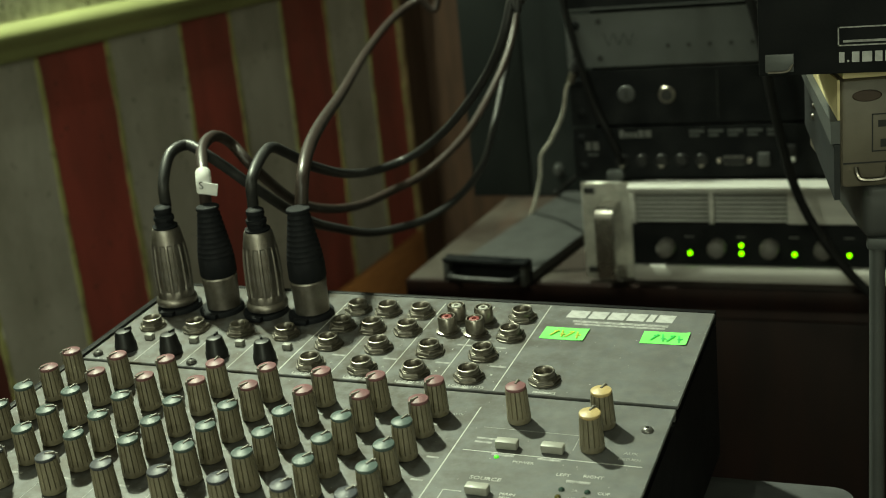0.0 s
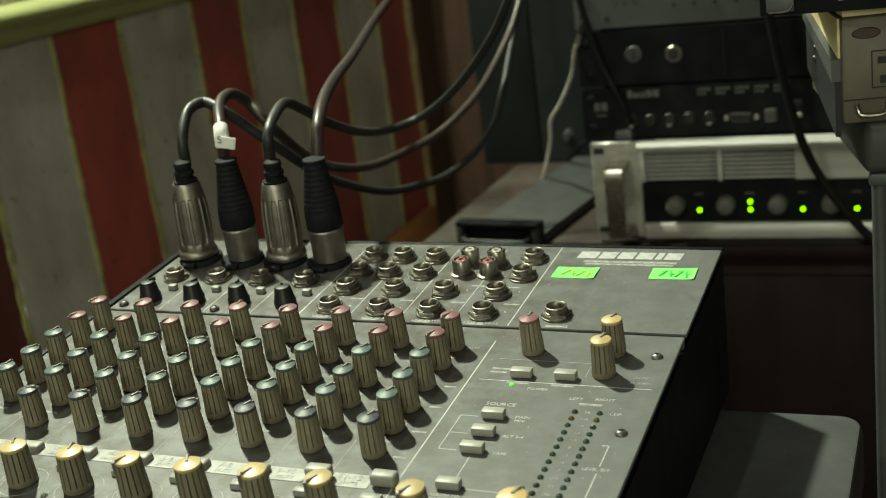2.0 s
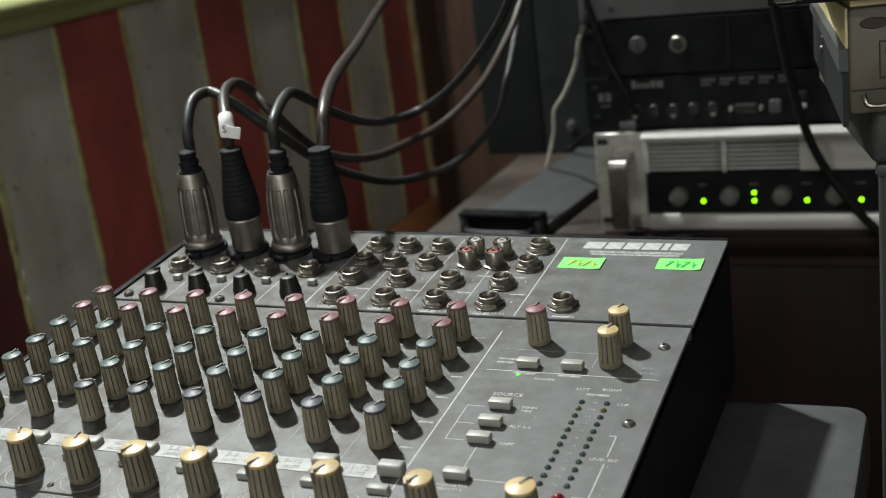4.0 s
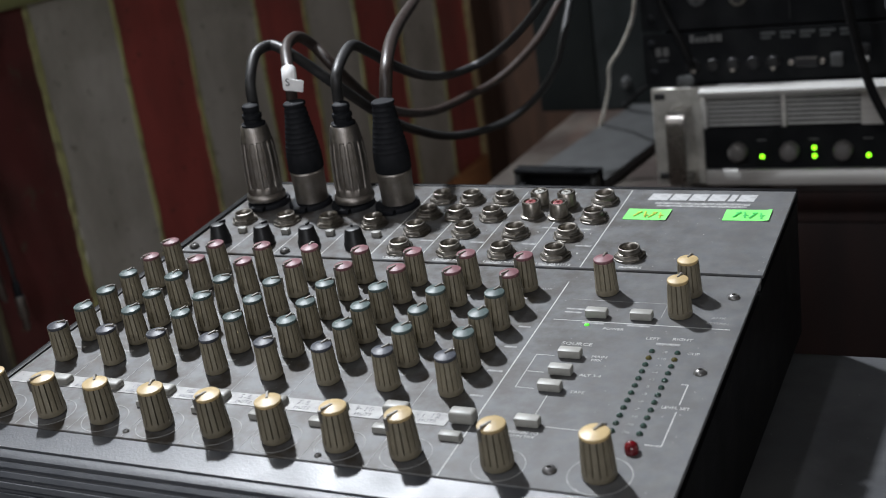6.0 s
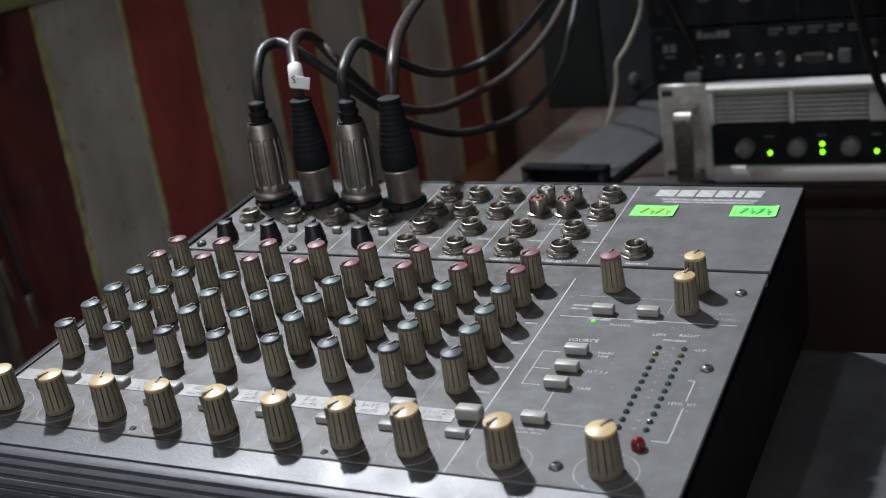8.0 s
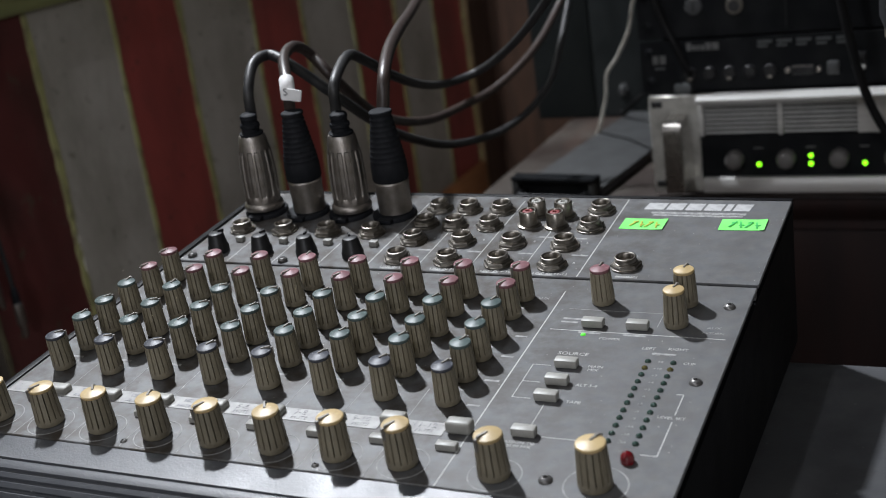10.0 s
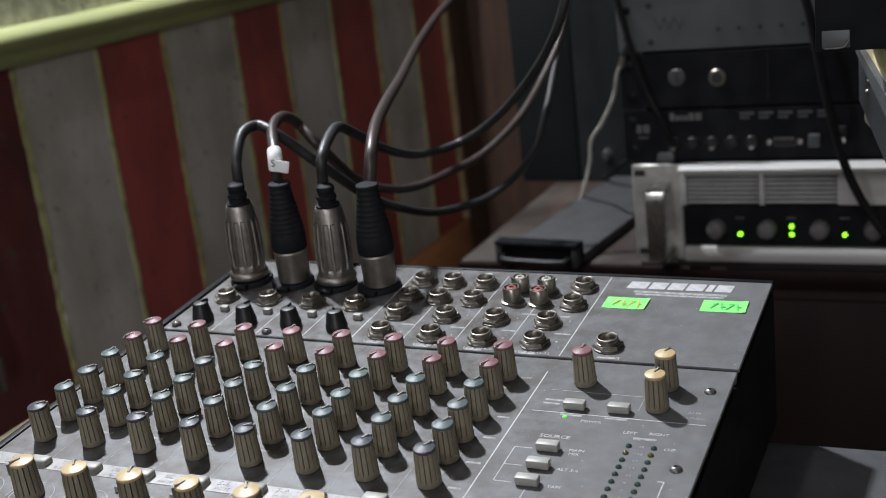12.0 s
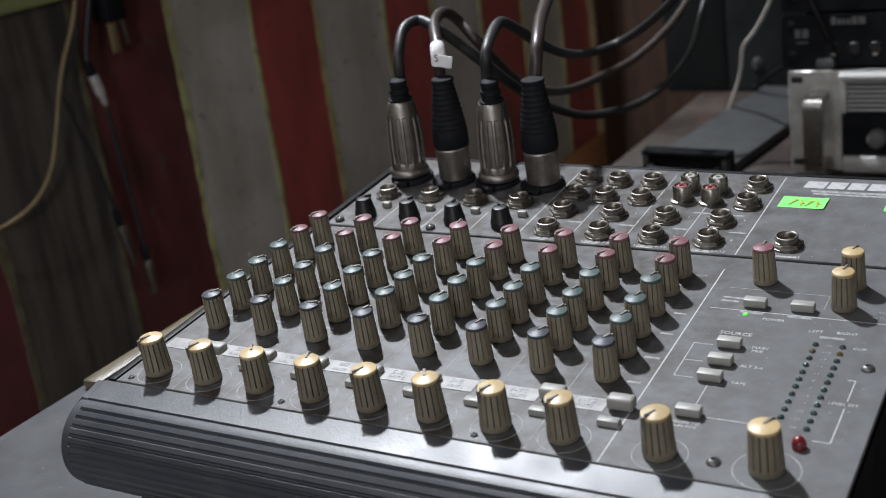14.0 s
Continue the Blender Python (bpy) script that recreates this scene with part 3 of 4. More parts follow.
for x, y, c in ((0.1538, 0.2094, "w"), (0.1675, 0.2088, "w"), (0.1538, 0.1968, "r"), (0.1675, 0.1964, "r")):
    p = part("phono_socket", rca, None, mixer, "nickel phono socket", Matrix.Translation((x, y, 0)) @ Matrix.Diagonal((0.92, 0.92, 0.85, 1)))
    part("insert", lathe([(0.0026, 0.0062), (0.0026, 0.0082), (0.0012, 0.0084), (0.0010, 0.0070)], 20), PHONO_RED if c == "r" else BUTTON, p, "red insert" if c == "r" else "white insert")
for i in range(4):
    s = part("xlr_socket", lathe([(0.0113, -0.0006), (0.0114, 0.0010), (0.0110, 0.0018), (0.0102, 0.0020)], 30), BOOT, mixer, "black round microphone socket", Matrix.Translation((i * STEP + 0.0022, 0.2050, 0)))
    part("latch", box(-0.004, 0.004, -0.0138, -0.0100, 0, 0.0024, 0.0006), BOOT, s)

# push buttons -----------------------------------------------------------------
push = finish(box(-0.0044, 0.0044, -0.0021, 0.0021, 0.0002, 0.0036, 0.0007, 2), "push_button", BUTTON)
mute = finish(box(-0.0048, 0.0048, -0.0027, 0.0027, 0.0004, 0.0052, 0.0012, 3), "push_button", BUTTON)
for x, y in ((0.2133, 0.0700), (0.2136, 0.0578), (0.2133, 0.0465), (0.2131, 0.0234), (0.2141, 0.1016), (0.2320, 0.1018)):
    part("push_button", push, None, mixer, "", Matrix.Translation((x, y, 0)))
for i in range(8):
    down = 0.0 if i > 5 else -0.0024
    part("mute_button", mute, None, mixer, "larger light grey push button", Matrix.Translation((i * STEP + 0.0125, 0.0212, down)))
    part("push_button", push, None, mixer, "", Matrix.Translation((i * STEP + 0.0116, 0.0112, -0.0012)) @ Matrix.Diagonal((0.9, 0.85, 1, 1)))
    s = part("label_strip", box(i * STEP - 0.0127, i * STEP + 0.0066, 0.0176, 0.0256, -0.0001, 0.0002, 0.0001, 1), STRIP, mixer, "worn light grey label strip of a channel")
    if i < 4:
        # rubbed away print
        part("worn_mark", box(i * STEP - 0.0035, i * STEP + 0.0005, 0.0222, 0.0246, 0.0001, 0.00026), INK, s)
        part("worn_mark", box(i * STEP - 0.0045, i * STEP + 0.0020, 0.0190, 0.0206, 0.0001, 0.00026), INK, s)
    else:
        letters(("5-6", "7-8", "9-10", "11-12")[i - 4], 0.0042, pose(i * STEP - 0.002, 0.0232, 0.00024), INK, s)
        letters("MUTE", 0.0026, pose(i * STEP - 0.001, 0.0198, 0.00024), INK, s)

# printed lines --------------------------------------------------------------------
def line(x0, y0, x1, y1, w=0.0004, mat=PRINT, z=0.0):
    d = math.hypot(x1 - x0, y1 - y0)
    part("printed_line", box(0, d, -w / 2, w / 2, z - 0.0001, z + 0.00005), mat, mixer, at=pose(x0, y0, 0, 0, 0, math.degrees(math.atan2(y1 - y0, x1 - x0))))


for i in range(1, 8):
    x = i * STEP - STEP / 2 + 0.002
    line(x, -0.0095, x, 0.0170, 0.0003, PRINT_WEAK)
    line(x, 0.0262, x, 0.0470, 0.0003, PRINT_WEAK)
line(0.1935, -0.0100, 0.1935, 0.1300, 0.0005)
line(0.1935, 0.1450, 0.1938, 0.2300, 0.0005, PRINT, -0.0006)
for i in range(4):
    line(0.0905 + 0.0254 * i, 0.1450, 0.0905 + 0.0254 * i, 0.2260, 0.0004, PRINT, -0.0006)
    line(i * STEP + 0.0140, 0.1460, i * STEP + 0.0140, 0.1700, 0.0004, PRINT, -0.0006)
line(0.1975, 0.0975, 0.2665, 0.0975, 0.0004)
line(0.2000, 0.1150, 0.2390, 0.1150, 0.0003, PRINT_WEAK), line(0.2390, 0.1150, 0.2390, 0.1040, 0.0003, PRINT_WEAK)
line(0.2000, 0.0700, 0.2070, 0.0700, 0.0003), line(0.2000, 0.0578, 0.2070, 0.0578, 0.0003), line(0.2000, 0.0465, 0.2070, 0.0465, 0.0003)
line(0.2000, 0.0465, 0.2000, 0.0700, 0.0003), line(0.2133, 0.0430, 0.2133, 0.0265, 0.0003), line(0.2190, 0.0234, 0.2370, 0.0234, 0.0003)
line(0.2600, 0.0190, 0.2600, 0.0395, 0.0004), line(0.2600, 0.0440, 0.2600, 0.0570, 0.0004), line(0.2545, 0.0190, 0.2600, 0.0190, 0.0004), line(0.2575, 0.0570, 0.2600, 0.0570, 0.0004)
ringed = finish(lathe([(0.0088, 0.0), (0.0088, 0.00006), (0.0092, 0.00006), (0.0092, 0.0)], 40, cap=False), "dial_ring", PRINT_WEAK)
for i in range(8):
    part("dial_ring", ringed, None, mixer, "", Matrix.Translation((i * STEP, 0, 0)))
part("dial_ring", ringed, None, mixer, "", Matrix.Translation((0.2452, 0, 0)) @ Matrix.Diagonal((1.15, 1.15, 1, 1)))
part("dial_ring", ringed, None, mixer, "", Matrix.Translation((0.2112, -0.0005, 0)))
for text, size, x, y, mat in (("POWER", 0.0024, 0.2232, 0.0925, PRINT), ("SOURCE", 0.0032, 0.2128, 0.0795, PRINT), ("MAIN", 0.0024, 0.2240, 0.0712, PRINT), ("MIX", 0.0024, 0.2236, 0.0687, PRINT),
                              ("ALT 3-4", 0.0024, 0.2245, 0.0578, PRINT), ("TAPE", 0.0024, 0.2232, 0.0462, PRINT), ("LEFT", 0.0026, 0.2400, 0.0872, PRINT), ("RIGHT", 0.0026, 0.2510, 0.0878, PRINT),
                              ("CLIP", 0.0023, 0.2572, 0.0780, PRINT), ("LEVEL SET", 0.0022, 0.2592, 0.0418, PRINT), ("AUX", 0.0026, 0.2606, 0.1056, PRINT_WEAK), ("RETURN", 0.0022, 0.2610, 0.1016, PRINT_WEAK),
                              ("AUX", 0.0026, 0.1862, 0.1225, PRINT_WEAK), ("ASSIGN TO", 0.0022, 0.2128, 0.0187, PRINT), ("MAIN MIX", 0.0022, 0.2128, 0.0164, PRINT)):
    letters(text, size, pose(x, y, 0.00006), mat, mixer)
for i in range(8):
    for y, w in ((0.1135, 0.006), (0.0800, 0.005), (0.0480, 0.006)):
        line(i * STEP - 0.003, y, i * STEP - 0.003 + w, y, 0.0014, PRINT_WEAK)
for y, w in ((0.0900, 0.005), (0.0740, 0.005), (0.0560, 0.006), (0.0385, 0.005)):
    line(0.1855, y, 0.1855 + w, y, 0.0012, PRINT_WEAK)
for x, y, w in ((0.200, 0.1068, 0.008), (0.200, 0.1040, 0.007), (0.2095, 0.0962, 0.009), (0.2275, 0.0962, 0.009), (0.2420, 0.0838, 0.009)):
    line(x, y, x + w, y, 0.0013, PRINT_WEAK)
for x, y in [(0.0985 + 0.0254 * i, 0.1415) for i in range(4)] + [(0.1085 + 0.0254 * i, 0.1620) for i in range(4)] + [(0.1630, 0.1800), (0.1790, 0.1795), (0.2100, 0.1425)]:
    line(x, y + 0.004, x + 0.0075, y + 0.004, 0.0013, PRINT_WEAK, -0.0006 if y > 0.139 else 0)

# name plate: plain shapes in place of the maker's name
xs = 0.2040
for w in (0.0105, 0.0090, 0.0088, 0.0092, 0.0042, 0.0088):
    bm = box(0, w - 0.0012, 0, 0.0078, -0.0007, -0.00052)
    for v in bm.verts:
        v.co.x += 0.12 * v.co.y
    part("name_block", bm, LOGO, mixer, at=Matrix.Translation((xs, 0.2186, 0)))
    xs += w
line(0.2085, 0.2150, 0.2525, 0.2150, 0.0022, PRINT_WEAK, -0.0006), line(0.2100, 0.2122, 0.2515, 0.2122, 0.0018, PRINT_WEAK, -0.0006)

# meter lamps
bead = lathe([(0.0014, -0.0002), (0.0014, 0.0003), (0.0011, 0.0009), (0.0005, 0.0013), (0.0001, 0.0014)], 14)
bead = finish(bead, "meter_lamp", LED_OFF, 60)
amber = recoloured(bead, LED_AMBER)
for x in (0.2420, 0.2514):
    for k in range(12):
        part("meter_lamp", amber if k == 1 else bead, None, mixer, "", Matrix.Translation((x, 0.0779 - 0.00484 * k, 0)) @ Matrix.Diagonal((0.86, 0.86, 0.8, 1)))
part("power_lamp", recoloured(bead, LED_ON), None, mixer, "lit green power lamp", Matrix.Translation((0.2121, 0.0945, 0)) @ Matrix.Diagonal((0.75, 0.75, 0.5, 1)))
part("red_lamp", lathe([(0.0028, -0.0002), (0.0028, 0.0018), (0.0024, 0.0032), (0.0013, 0.0042), (0.0002, 0.0045)], 24), LED_RED, mixer, "unlit red domed lamp", Matrix.Translation((0.2515, 0.0146, 0)) @ Matrix.Diagonal((0.87, 0.87, 0.87, 1)))

# scale between the meter columns
for k, text in enumerate(("28", "+10", "+7", "+4", "+2", "0", "-2", "-4", "-7", "-10", "-20", "-30")):
    letters(text, 0.0021, pose(0.2467, 0.0779 - 0.00484 * k, 0.00006), PRINT_WEAK, mixer)
letters("0dB=0dBu", 0.0020, pose(0.2465, 0.0832, 0.00006), PRINT_WEAK, mixer)
for k, text in enumerate(("LINE IN 5-6", "LINE IN 7-8", "LINE IN 9-10", "LINE IN 11-12")):
    letters(text, 0.0027, pose(0.1045 + 0.0254 * k, 0.1466, -0.00054), PRINT, mixer)
    for y, side in ((0.1790, "L"), (0.1580, "R")):
        letters(side, 0.0022, pose(0.1120 + 0.0254 * k, y, -0.00054), PRINT, mixer)
letters("PHONES", 0.0026, pose(0.2150, 0.1466, -0.00054), PRINT, mixer)
bm = bmesh.new()
tip = [bm.verts.new(q) for q in ((0.2362, 0.0224, 0.00005), (0.2388, 0.0234, 0.00005), (0.2362, 0.0244, 0.00005))]
tip_low = [bm.verts.new((*v.co.xy, -0.0001)) for v in tip]
bm.faces.new(tip), bm.faces.new(tip_low[::-1])
for i in range(3):
    bm.faces.new((tip_low[i], tip_low[(i + 1) % 3], tip[(i + 1) % 3], tip[i]))
part("printed_arrow", bm, PRINT, mixer)

# screws
screw = finish(lathe([(0.0027, -0.0002), (0.0027, 0.0004), (0.0020, 0.0013), (0.0009, 0.0017), (0.0008, 0.0008), (0.0001, 0.0007)], 18), "screw", SCREW, 40)
for x, y in ((0.2629, 0.1232), (0.2623, 0.0656), (0.2287, -0.0004), (0.1475, -0.0070), (0.0655, -0.0065), (-0.0090, -0.0070), (-0.0085, 0.1490), (0.0447, 0.1478)):
    k = 0.5 if y < -0.003 else 0.9
    part("screw", screw, None, mixer, "dark domed screw", Matrix.Translation((x, y, 0)) @ Matrix.Diagonal((k, k, k, 1)))

# handwritten stickers: paper on the socket panel
for x, y, ink, turn in ((0.2083, 0.2014, INK_ORANGE, -1), (0.2534, 0.2031, INK_GREEN, 1)):
    st = thing("price_sticker", "fluorescent green paper sticker with pen marks, stuck on the mixer", "sticker", MIX @ pose(x, y, -0.0005, 0, 0, turn))
    bm = bmesh.new()
    grid = [[bm.verts.new((-0.0102 + 0.0204 * i / 8, -0.0060 + 0.0120 * j / 4, 0.00012 + 0.0004 * max(0, (i - 6) / 2) ** 2 + 0.00010 * noise.noise((i, j, x * 99)))) for j in range(5)] for i in range(9)]
    for i in range(8):
        for j in range(4):
            bm.faces.new((grid[i][j], grid[i + 1][j], grid[i + 1][j + 1], grid[i][j + 1]))
    ext = bmesh.ops.extrude_face_region(bm, geom=list(bm.faces))
    bmesh.ops.translate(bm, verts=[v for v in ext["geom"] if isinstance(v, bmesh.types.BMVert)], vec=(0, 0, -0.00012))
    part("paper", bm, STICKER, st)
    for k in range(4):
        part("pen_mark", box(-0.0004, 0.0004, -0.0032, 0.0032, 0.0003, 0.00042), ink, st, at=pose(-0.0045 + 0.0036 * k, -0.0004 * k, 0.0001, 0, 0, -25 + 34 * (k % 2)))
        part("pen_mark", box(-0.0012, 0.0012, -0.0004, 0.0004, 0.0003, 0.00042), ink, st, at=pose(-0.0040 + 0.0036 * k, 0.0018 - 0.0030 * (k % 2), 0.0001, 0, 0, 12))

# ---------------------------------------------------------------- plugs and cables
def plug_metal(x, y):
    p = thing("microphone_plug", "fluted satin metal microphone plug with a black collar, in the mixer", "plug", MIX @ pose(x, y, 0.0030, -1.5, 1.4, 0), "microphone plugs")
    p.scale = (0.90, 0.90, 1.0)
    flute = lambda a, z: 1 - (0.07 if (math.cos(a * 14) > -0.2 and 0.0070 < z < 0.0322) else 0)
    part("shell", lathe([(0.0112, 0.0), (0.0116, 0.0014), (0.0112, 0.0030), (0.0102, 0.0038), (0.0102, 0.0068), (0.0103, 0.0076), (0.0105, 0.0110), (0.0105, 0.018), (0.0102, 0.0250), (0.0097, 0.0302), (0.0093, 0.0320), (0.0091, 0.0326), (0.0079, 0.0392), (0.0072, 0.0402)], 112, wave=flute), STEEL, p, "satin metal shell")
    part("collar", lathe([(0.0068, 0.0396), (0.0070, 0.0412), (0.0052, 0.0420), (0.0052, 0.0438), (0.0058, 0.0444), (0.0056, 0.0460), (0.0047, 0.0466), (0.0047, 0.0482), (0.0051, 0.0488), (0.0049, 0.0506), (0.0038, 0.0514)], 28), BOOT, p, "black rubber collar")
    return p


def plug_black(x, y):
    p = thing("microphone_plug", "microphone plug with a ringed black rubber boot and metal nose", "plug", MIX @ pose(x, y, 0.0024, -1.5, 0, 0), "microphone plugs")
    p.scale = (0.88, 0.88, 1.0)
    part("nose", lathe([(0.0096, 0.0), (0.0098, 0.0130), (0.0100, 0.0136), (0.0100, 0.0150), (0.0102, 0.0158), (0.0098, 0.0166)], 40), STEEL, p, "satin metal nose")
    prof = [(0.0099, 0.0168), (0.0105, 0.0176), (0.0104, 0.0255), (0.0101, 0.0262), (0.0100, 0.0272), (0.0102, 0.0280)]
    for k in range(9):
        z, r = 0.0286 + 0.0026 * k, 0.0099 - 0.00047 * k
        prof += [(r, z), (r - 0.00016, z + 0.0005), (r - 0.00016, z + 0.0013), (r, z + 0.0018)]
    part("boot", lathe(prof + [(0.0061, 0.0508), (0.0066, 0.0511), (0.0066, 0.0522), (0.0062, 0.0526), (0.0040, 0.0527)], 36), BOOT, p, "ringed black rubber boot")
    return p


plug_metal(0.0012, 0.2050), plug_black(0.0290, 0.2050), plug_metal(0.0544, 0.2050), plug_black(0.0794, 0.2050)

CABLE_A = [(0.0006, 0.209, 0.8887), (0.0014, 0.209, 0.901), (-0.0014, 0.222, 0.9125), (0.0008, 0.235, 0.9146), (0.013, 0.232, 0.9106), (0.0209, 0.24, 0.9002), (0.0284, 0.25, 0.8878), (0.0335, 0.29, 0.859), (0.0168, 0.36, 0.8327), (0.0101, 0.42, 0.8122), (0.008, 0.48, 0.7994), (0.0094, 0.53, 0.7938), (0.0181, 0.57, 0.8009), (0.0215, 0.61, 0.814), (0.0198, 0.64, 0.8307), (0.0158, 0.67, 0.8461), (0.0111, 0.71, 0.8707), (0.0082, 0.745, 0.9002), (0.006, 0.77, 0.9273), (0.0042, 0.79, 0.9506), (0.004, 0.79, 1.201), (0.004, 0.79, 2.6)]
CABLE_B = [(0.0246, 0.209, 0.8886), (0.025, 0.2098, 0.904), (0.0101, 0.235, 0.9129), (0.0043, 0.257, 0.9145), (0.0026, 0.275, 0.9061), (0.0147, 0.275, 0.8923), (0.0106, 0.32, 0.8617), (-0.0056, 0.39, 0.8371), (-0.016, 0.46, 0.8209), (-0.0118, 0.51, 0.819), (-0.0033, 0.54, 0.8214), (0.0069, 0.57, 0.8305), (0.0121, 0.61, 0.8421), (0.0138, 0.65, 0.8573), (0.0171, 0.69, 0.8797), (0.0183, 0.72, 0.9032), (0.0182, 0.74, 0.93), (0.0168, 0.76, 0.9525), (0.017, 0.76, 1.203), (0.017, 0.76, 2.6)]
CABLE_C = [(0.0515, 0.209, 0.8885), (0.053, 0.2098, 0.9035), (0.0432, 0.245, 0.9098), (0.0429, 0.265, 0.9024), (0.0433, 0.29, 0.8893), (0.0256, 0.36, 0.8681), (0.0106, 0.43, 0.8524), (0.0183, 0.46, 0.8518), (0.0385, 0.455, 0.8618), (0.0627, 0.44, 0.8781), (0.0861, 0.425, 0.8983), (0.1068, 0.41, 0.9198), (0.1213, 0.4, 0.9412), (0.1284, 0.4, 0.9624), (0.1323, 0.4, 0.9785), (0.132, 0.4, 1.228), (0.132, 0.4, 2.6)]
CABLE_D = [(0.0779, 0.209, 0.886), (0.0782, 0.2152, 0.9032), (0.067, 0.245, 0.9103), (0.0468, 0.3, 0.9125), (0.0075, 0.4, 0.9084), (-0.0319, 0.5, 0.9061), (-0.068, 0.6, 0.9077), (-0.085, 0.68, 0.919), (-0.0894, 0.73, 0.9276), (-0.0803, 0.75, 0.9349), (-0.0636, 0.76, 0.9454), (-0.064, 0.76, 1.195), (-0.064, 0.76, 2.6)]
single("microphone_cable", tube(CABLE_A, 0.0029), CABLE_BLACK, "black rubber cable bent over from a metal plug", "cable", group="microphone cables")
label_b = single("microphone_cable", tube(CABLE_B, 0.0031), CABLE_BROWN, "brown rubber cable with a white tape flag", "cable", group="microphone cables")
single("microphone_cable", tube(CABLE_C, 0.0029), CABLE_BLACK, "black rubber cable bent over from a metal plug", "cable", group="microphone cables")
single("microphone_cable", tube(CABLE_D, 0.0034), CABLE_BROWN, "thick brown rubber cable rising from a black plug", "cable", group="microphone cables")
way = spline(CABLE_B, 8)
flag = part("tape_flag", tube(way[4:10], 0.0039, 16, 1), TAPE, label_b, "white tape flag")
part("flag_fold", box(0.0, 0.0078, -0.0042, -0.0035, -0.0040, 0.0022, 0.0003), TAPE, label_b, "", Matrix.Translation(way[6]) @ pose(0, 0, 0, 4, 14, 20))
letters("S", 0.0052, Matrix.Translation(way[6]) @ pose(0.0010, -0.0041, 0.0, 84, 0, 22), HOLE, flag)

# ---------------------------------------------------------------- cabinet with the rack gear
CT = Z - 0.150
cab = thing("cabinet", "dark mahogany cabinet under the rack gear", "cabinet")
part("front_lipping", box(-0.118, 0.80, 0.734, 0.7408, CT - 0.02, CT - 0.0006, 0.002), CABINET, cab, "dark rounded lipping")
part("cabinet_top", box(-0.118, 0.80, 0.741, 1.30, CT - 0.02, CT, 0.003), TOPWOOD, cab, "scratched brown top")
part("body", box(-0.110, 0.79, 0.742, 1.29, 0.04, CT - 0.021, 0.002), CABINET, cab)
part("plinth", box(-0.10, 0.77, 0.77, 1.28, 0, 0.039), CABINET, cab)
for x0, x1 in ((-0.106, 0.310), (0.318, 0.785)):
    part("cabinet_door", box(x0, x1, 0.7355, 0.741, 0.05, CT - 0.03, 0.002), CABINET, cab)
board = thing("backboard", "black board standing on the cabinet behind the rack gear", "board")
part("dark_panel", box(-0.160, -0.0855, 1.046, 1.06, CT, 1.75, 0.003), BLACKBOARD, board)
part("main_panel", box(-0.085, 0.82, 1.046, 1.06, CT, 1.75, 0.003), BOARD_GREY, board, "grey-black panel")
single("wooden_post", box(-0.70, -0.36, BACK, BACK + 0.09, 0, 2.6, 0.004), BROWN, "dark brown wooden post at the end of the striped wall", "post")
part("low_panel", box(WALL + 0.0022, WALL + 0.008, 1.20, 1.832, 0.0, 0.393, 0.001), ORANGE, wall, "orange varnished low panel")

# flat grey unit with a raised black front, beside the amplifier
unit = thing("rack_unit", "flat grey metal unit with a raised black front, on the cabinet", "rack unit", pose(-0.0735, 0.742, CT, 0, 0, -6.6))
part("case", box(0.0, 0.087, 0.003, 0.292, 0.0004, 0.0105, 0.0012), LID, unit, "dull grey metal lid")
part("faceplate", box(-0.001, 0.088, -0.001, 0.002, 0.0004, 0.0240, 0.0008), BLACK, unit)
part("upper_lip", box(0.0, 0.087, -0.013, -0.0012, 0.0195, 0.0238, 0.0014), BLACK, unit)
for x in (0.0005, 0.0805):
    part("side_cheek", box(x, x + 0.006, -0.0125, -0.0012, 0.0006, 0.0192, 0.0010), DARKMETAL, unit, "scuffed grey cheek")
part("grip", tube([(0.010, -0.003, 0.0085), (0.010, -0.015, 0.0080), (0.014, -0.0195, 0.0075), (0.0435, -0.0205, 0.0072), (0.073, -0.0195, 0.0075), (0.077, -0.015, 0.0080), (0.077, -0.003, 0.0085)], 0.0030), TRIM, unit, "glossy black grip")

# power amplifier
AY = 0.745
amp = thing("power_amplifier", "silver rack power amplifier with grey level knobs and lit green lamps", "amplifier", Matrix.Translation((0.0633, AY, Z - 0.1455)))
AW, AH = 0.4826, 0.0900
part("case", box(0.024, AW - 0.024, 0.004, 0.34, 0.003, AH - 0.003, 0.001), BLACK, amp)
bm = box(0.0, 0.0455, -0.004, 0.0, 0.0, AH, 0.0008, 1)
part("ear", bm, SILVER_EAR, amp, "spotted silver rack ear")
part("ear", box(AW - 0.0455, AW, -0.004, 0.0, 0.0, AH, 0.0008, 1), SILVER_EAR, amp, "spotted silver rack ear")
for x in (0.0075, AW - 0.0075):
    for z in (0.0080, 0.0825):
        part("slot", box(x - 0.005, x + 0.005, -0.0046, -0.0038, z - 0.0030, z + 0.0030, 0.0014), HOLE, amp)
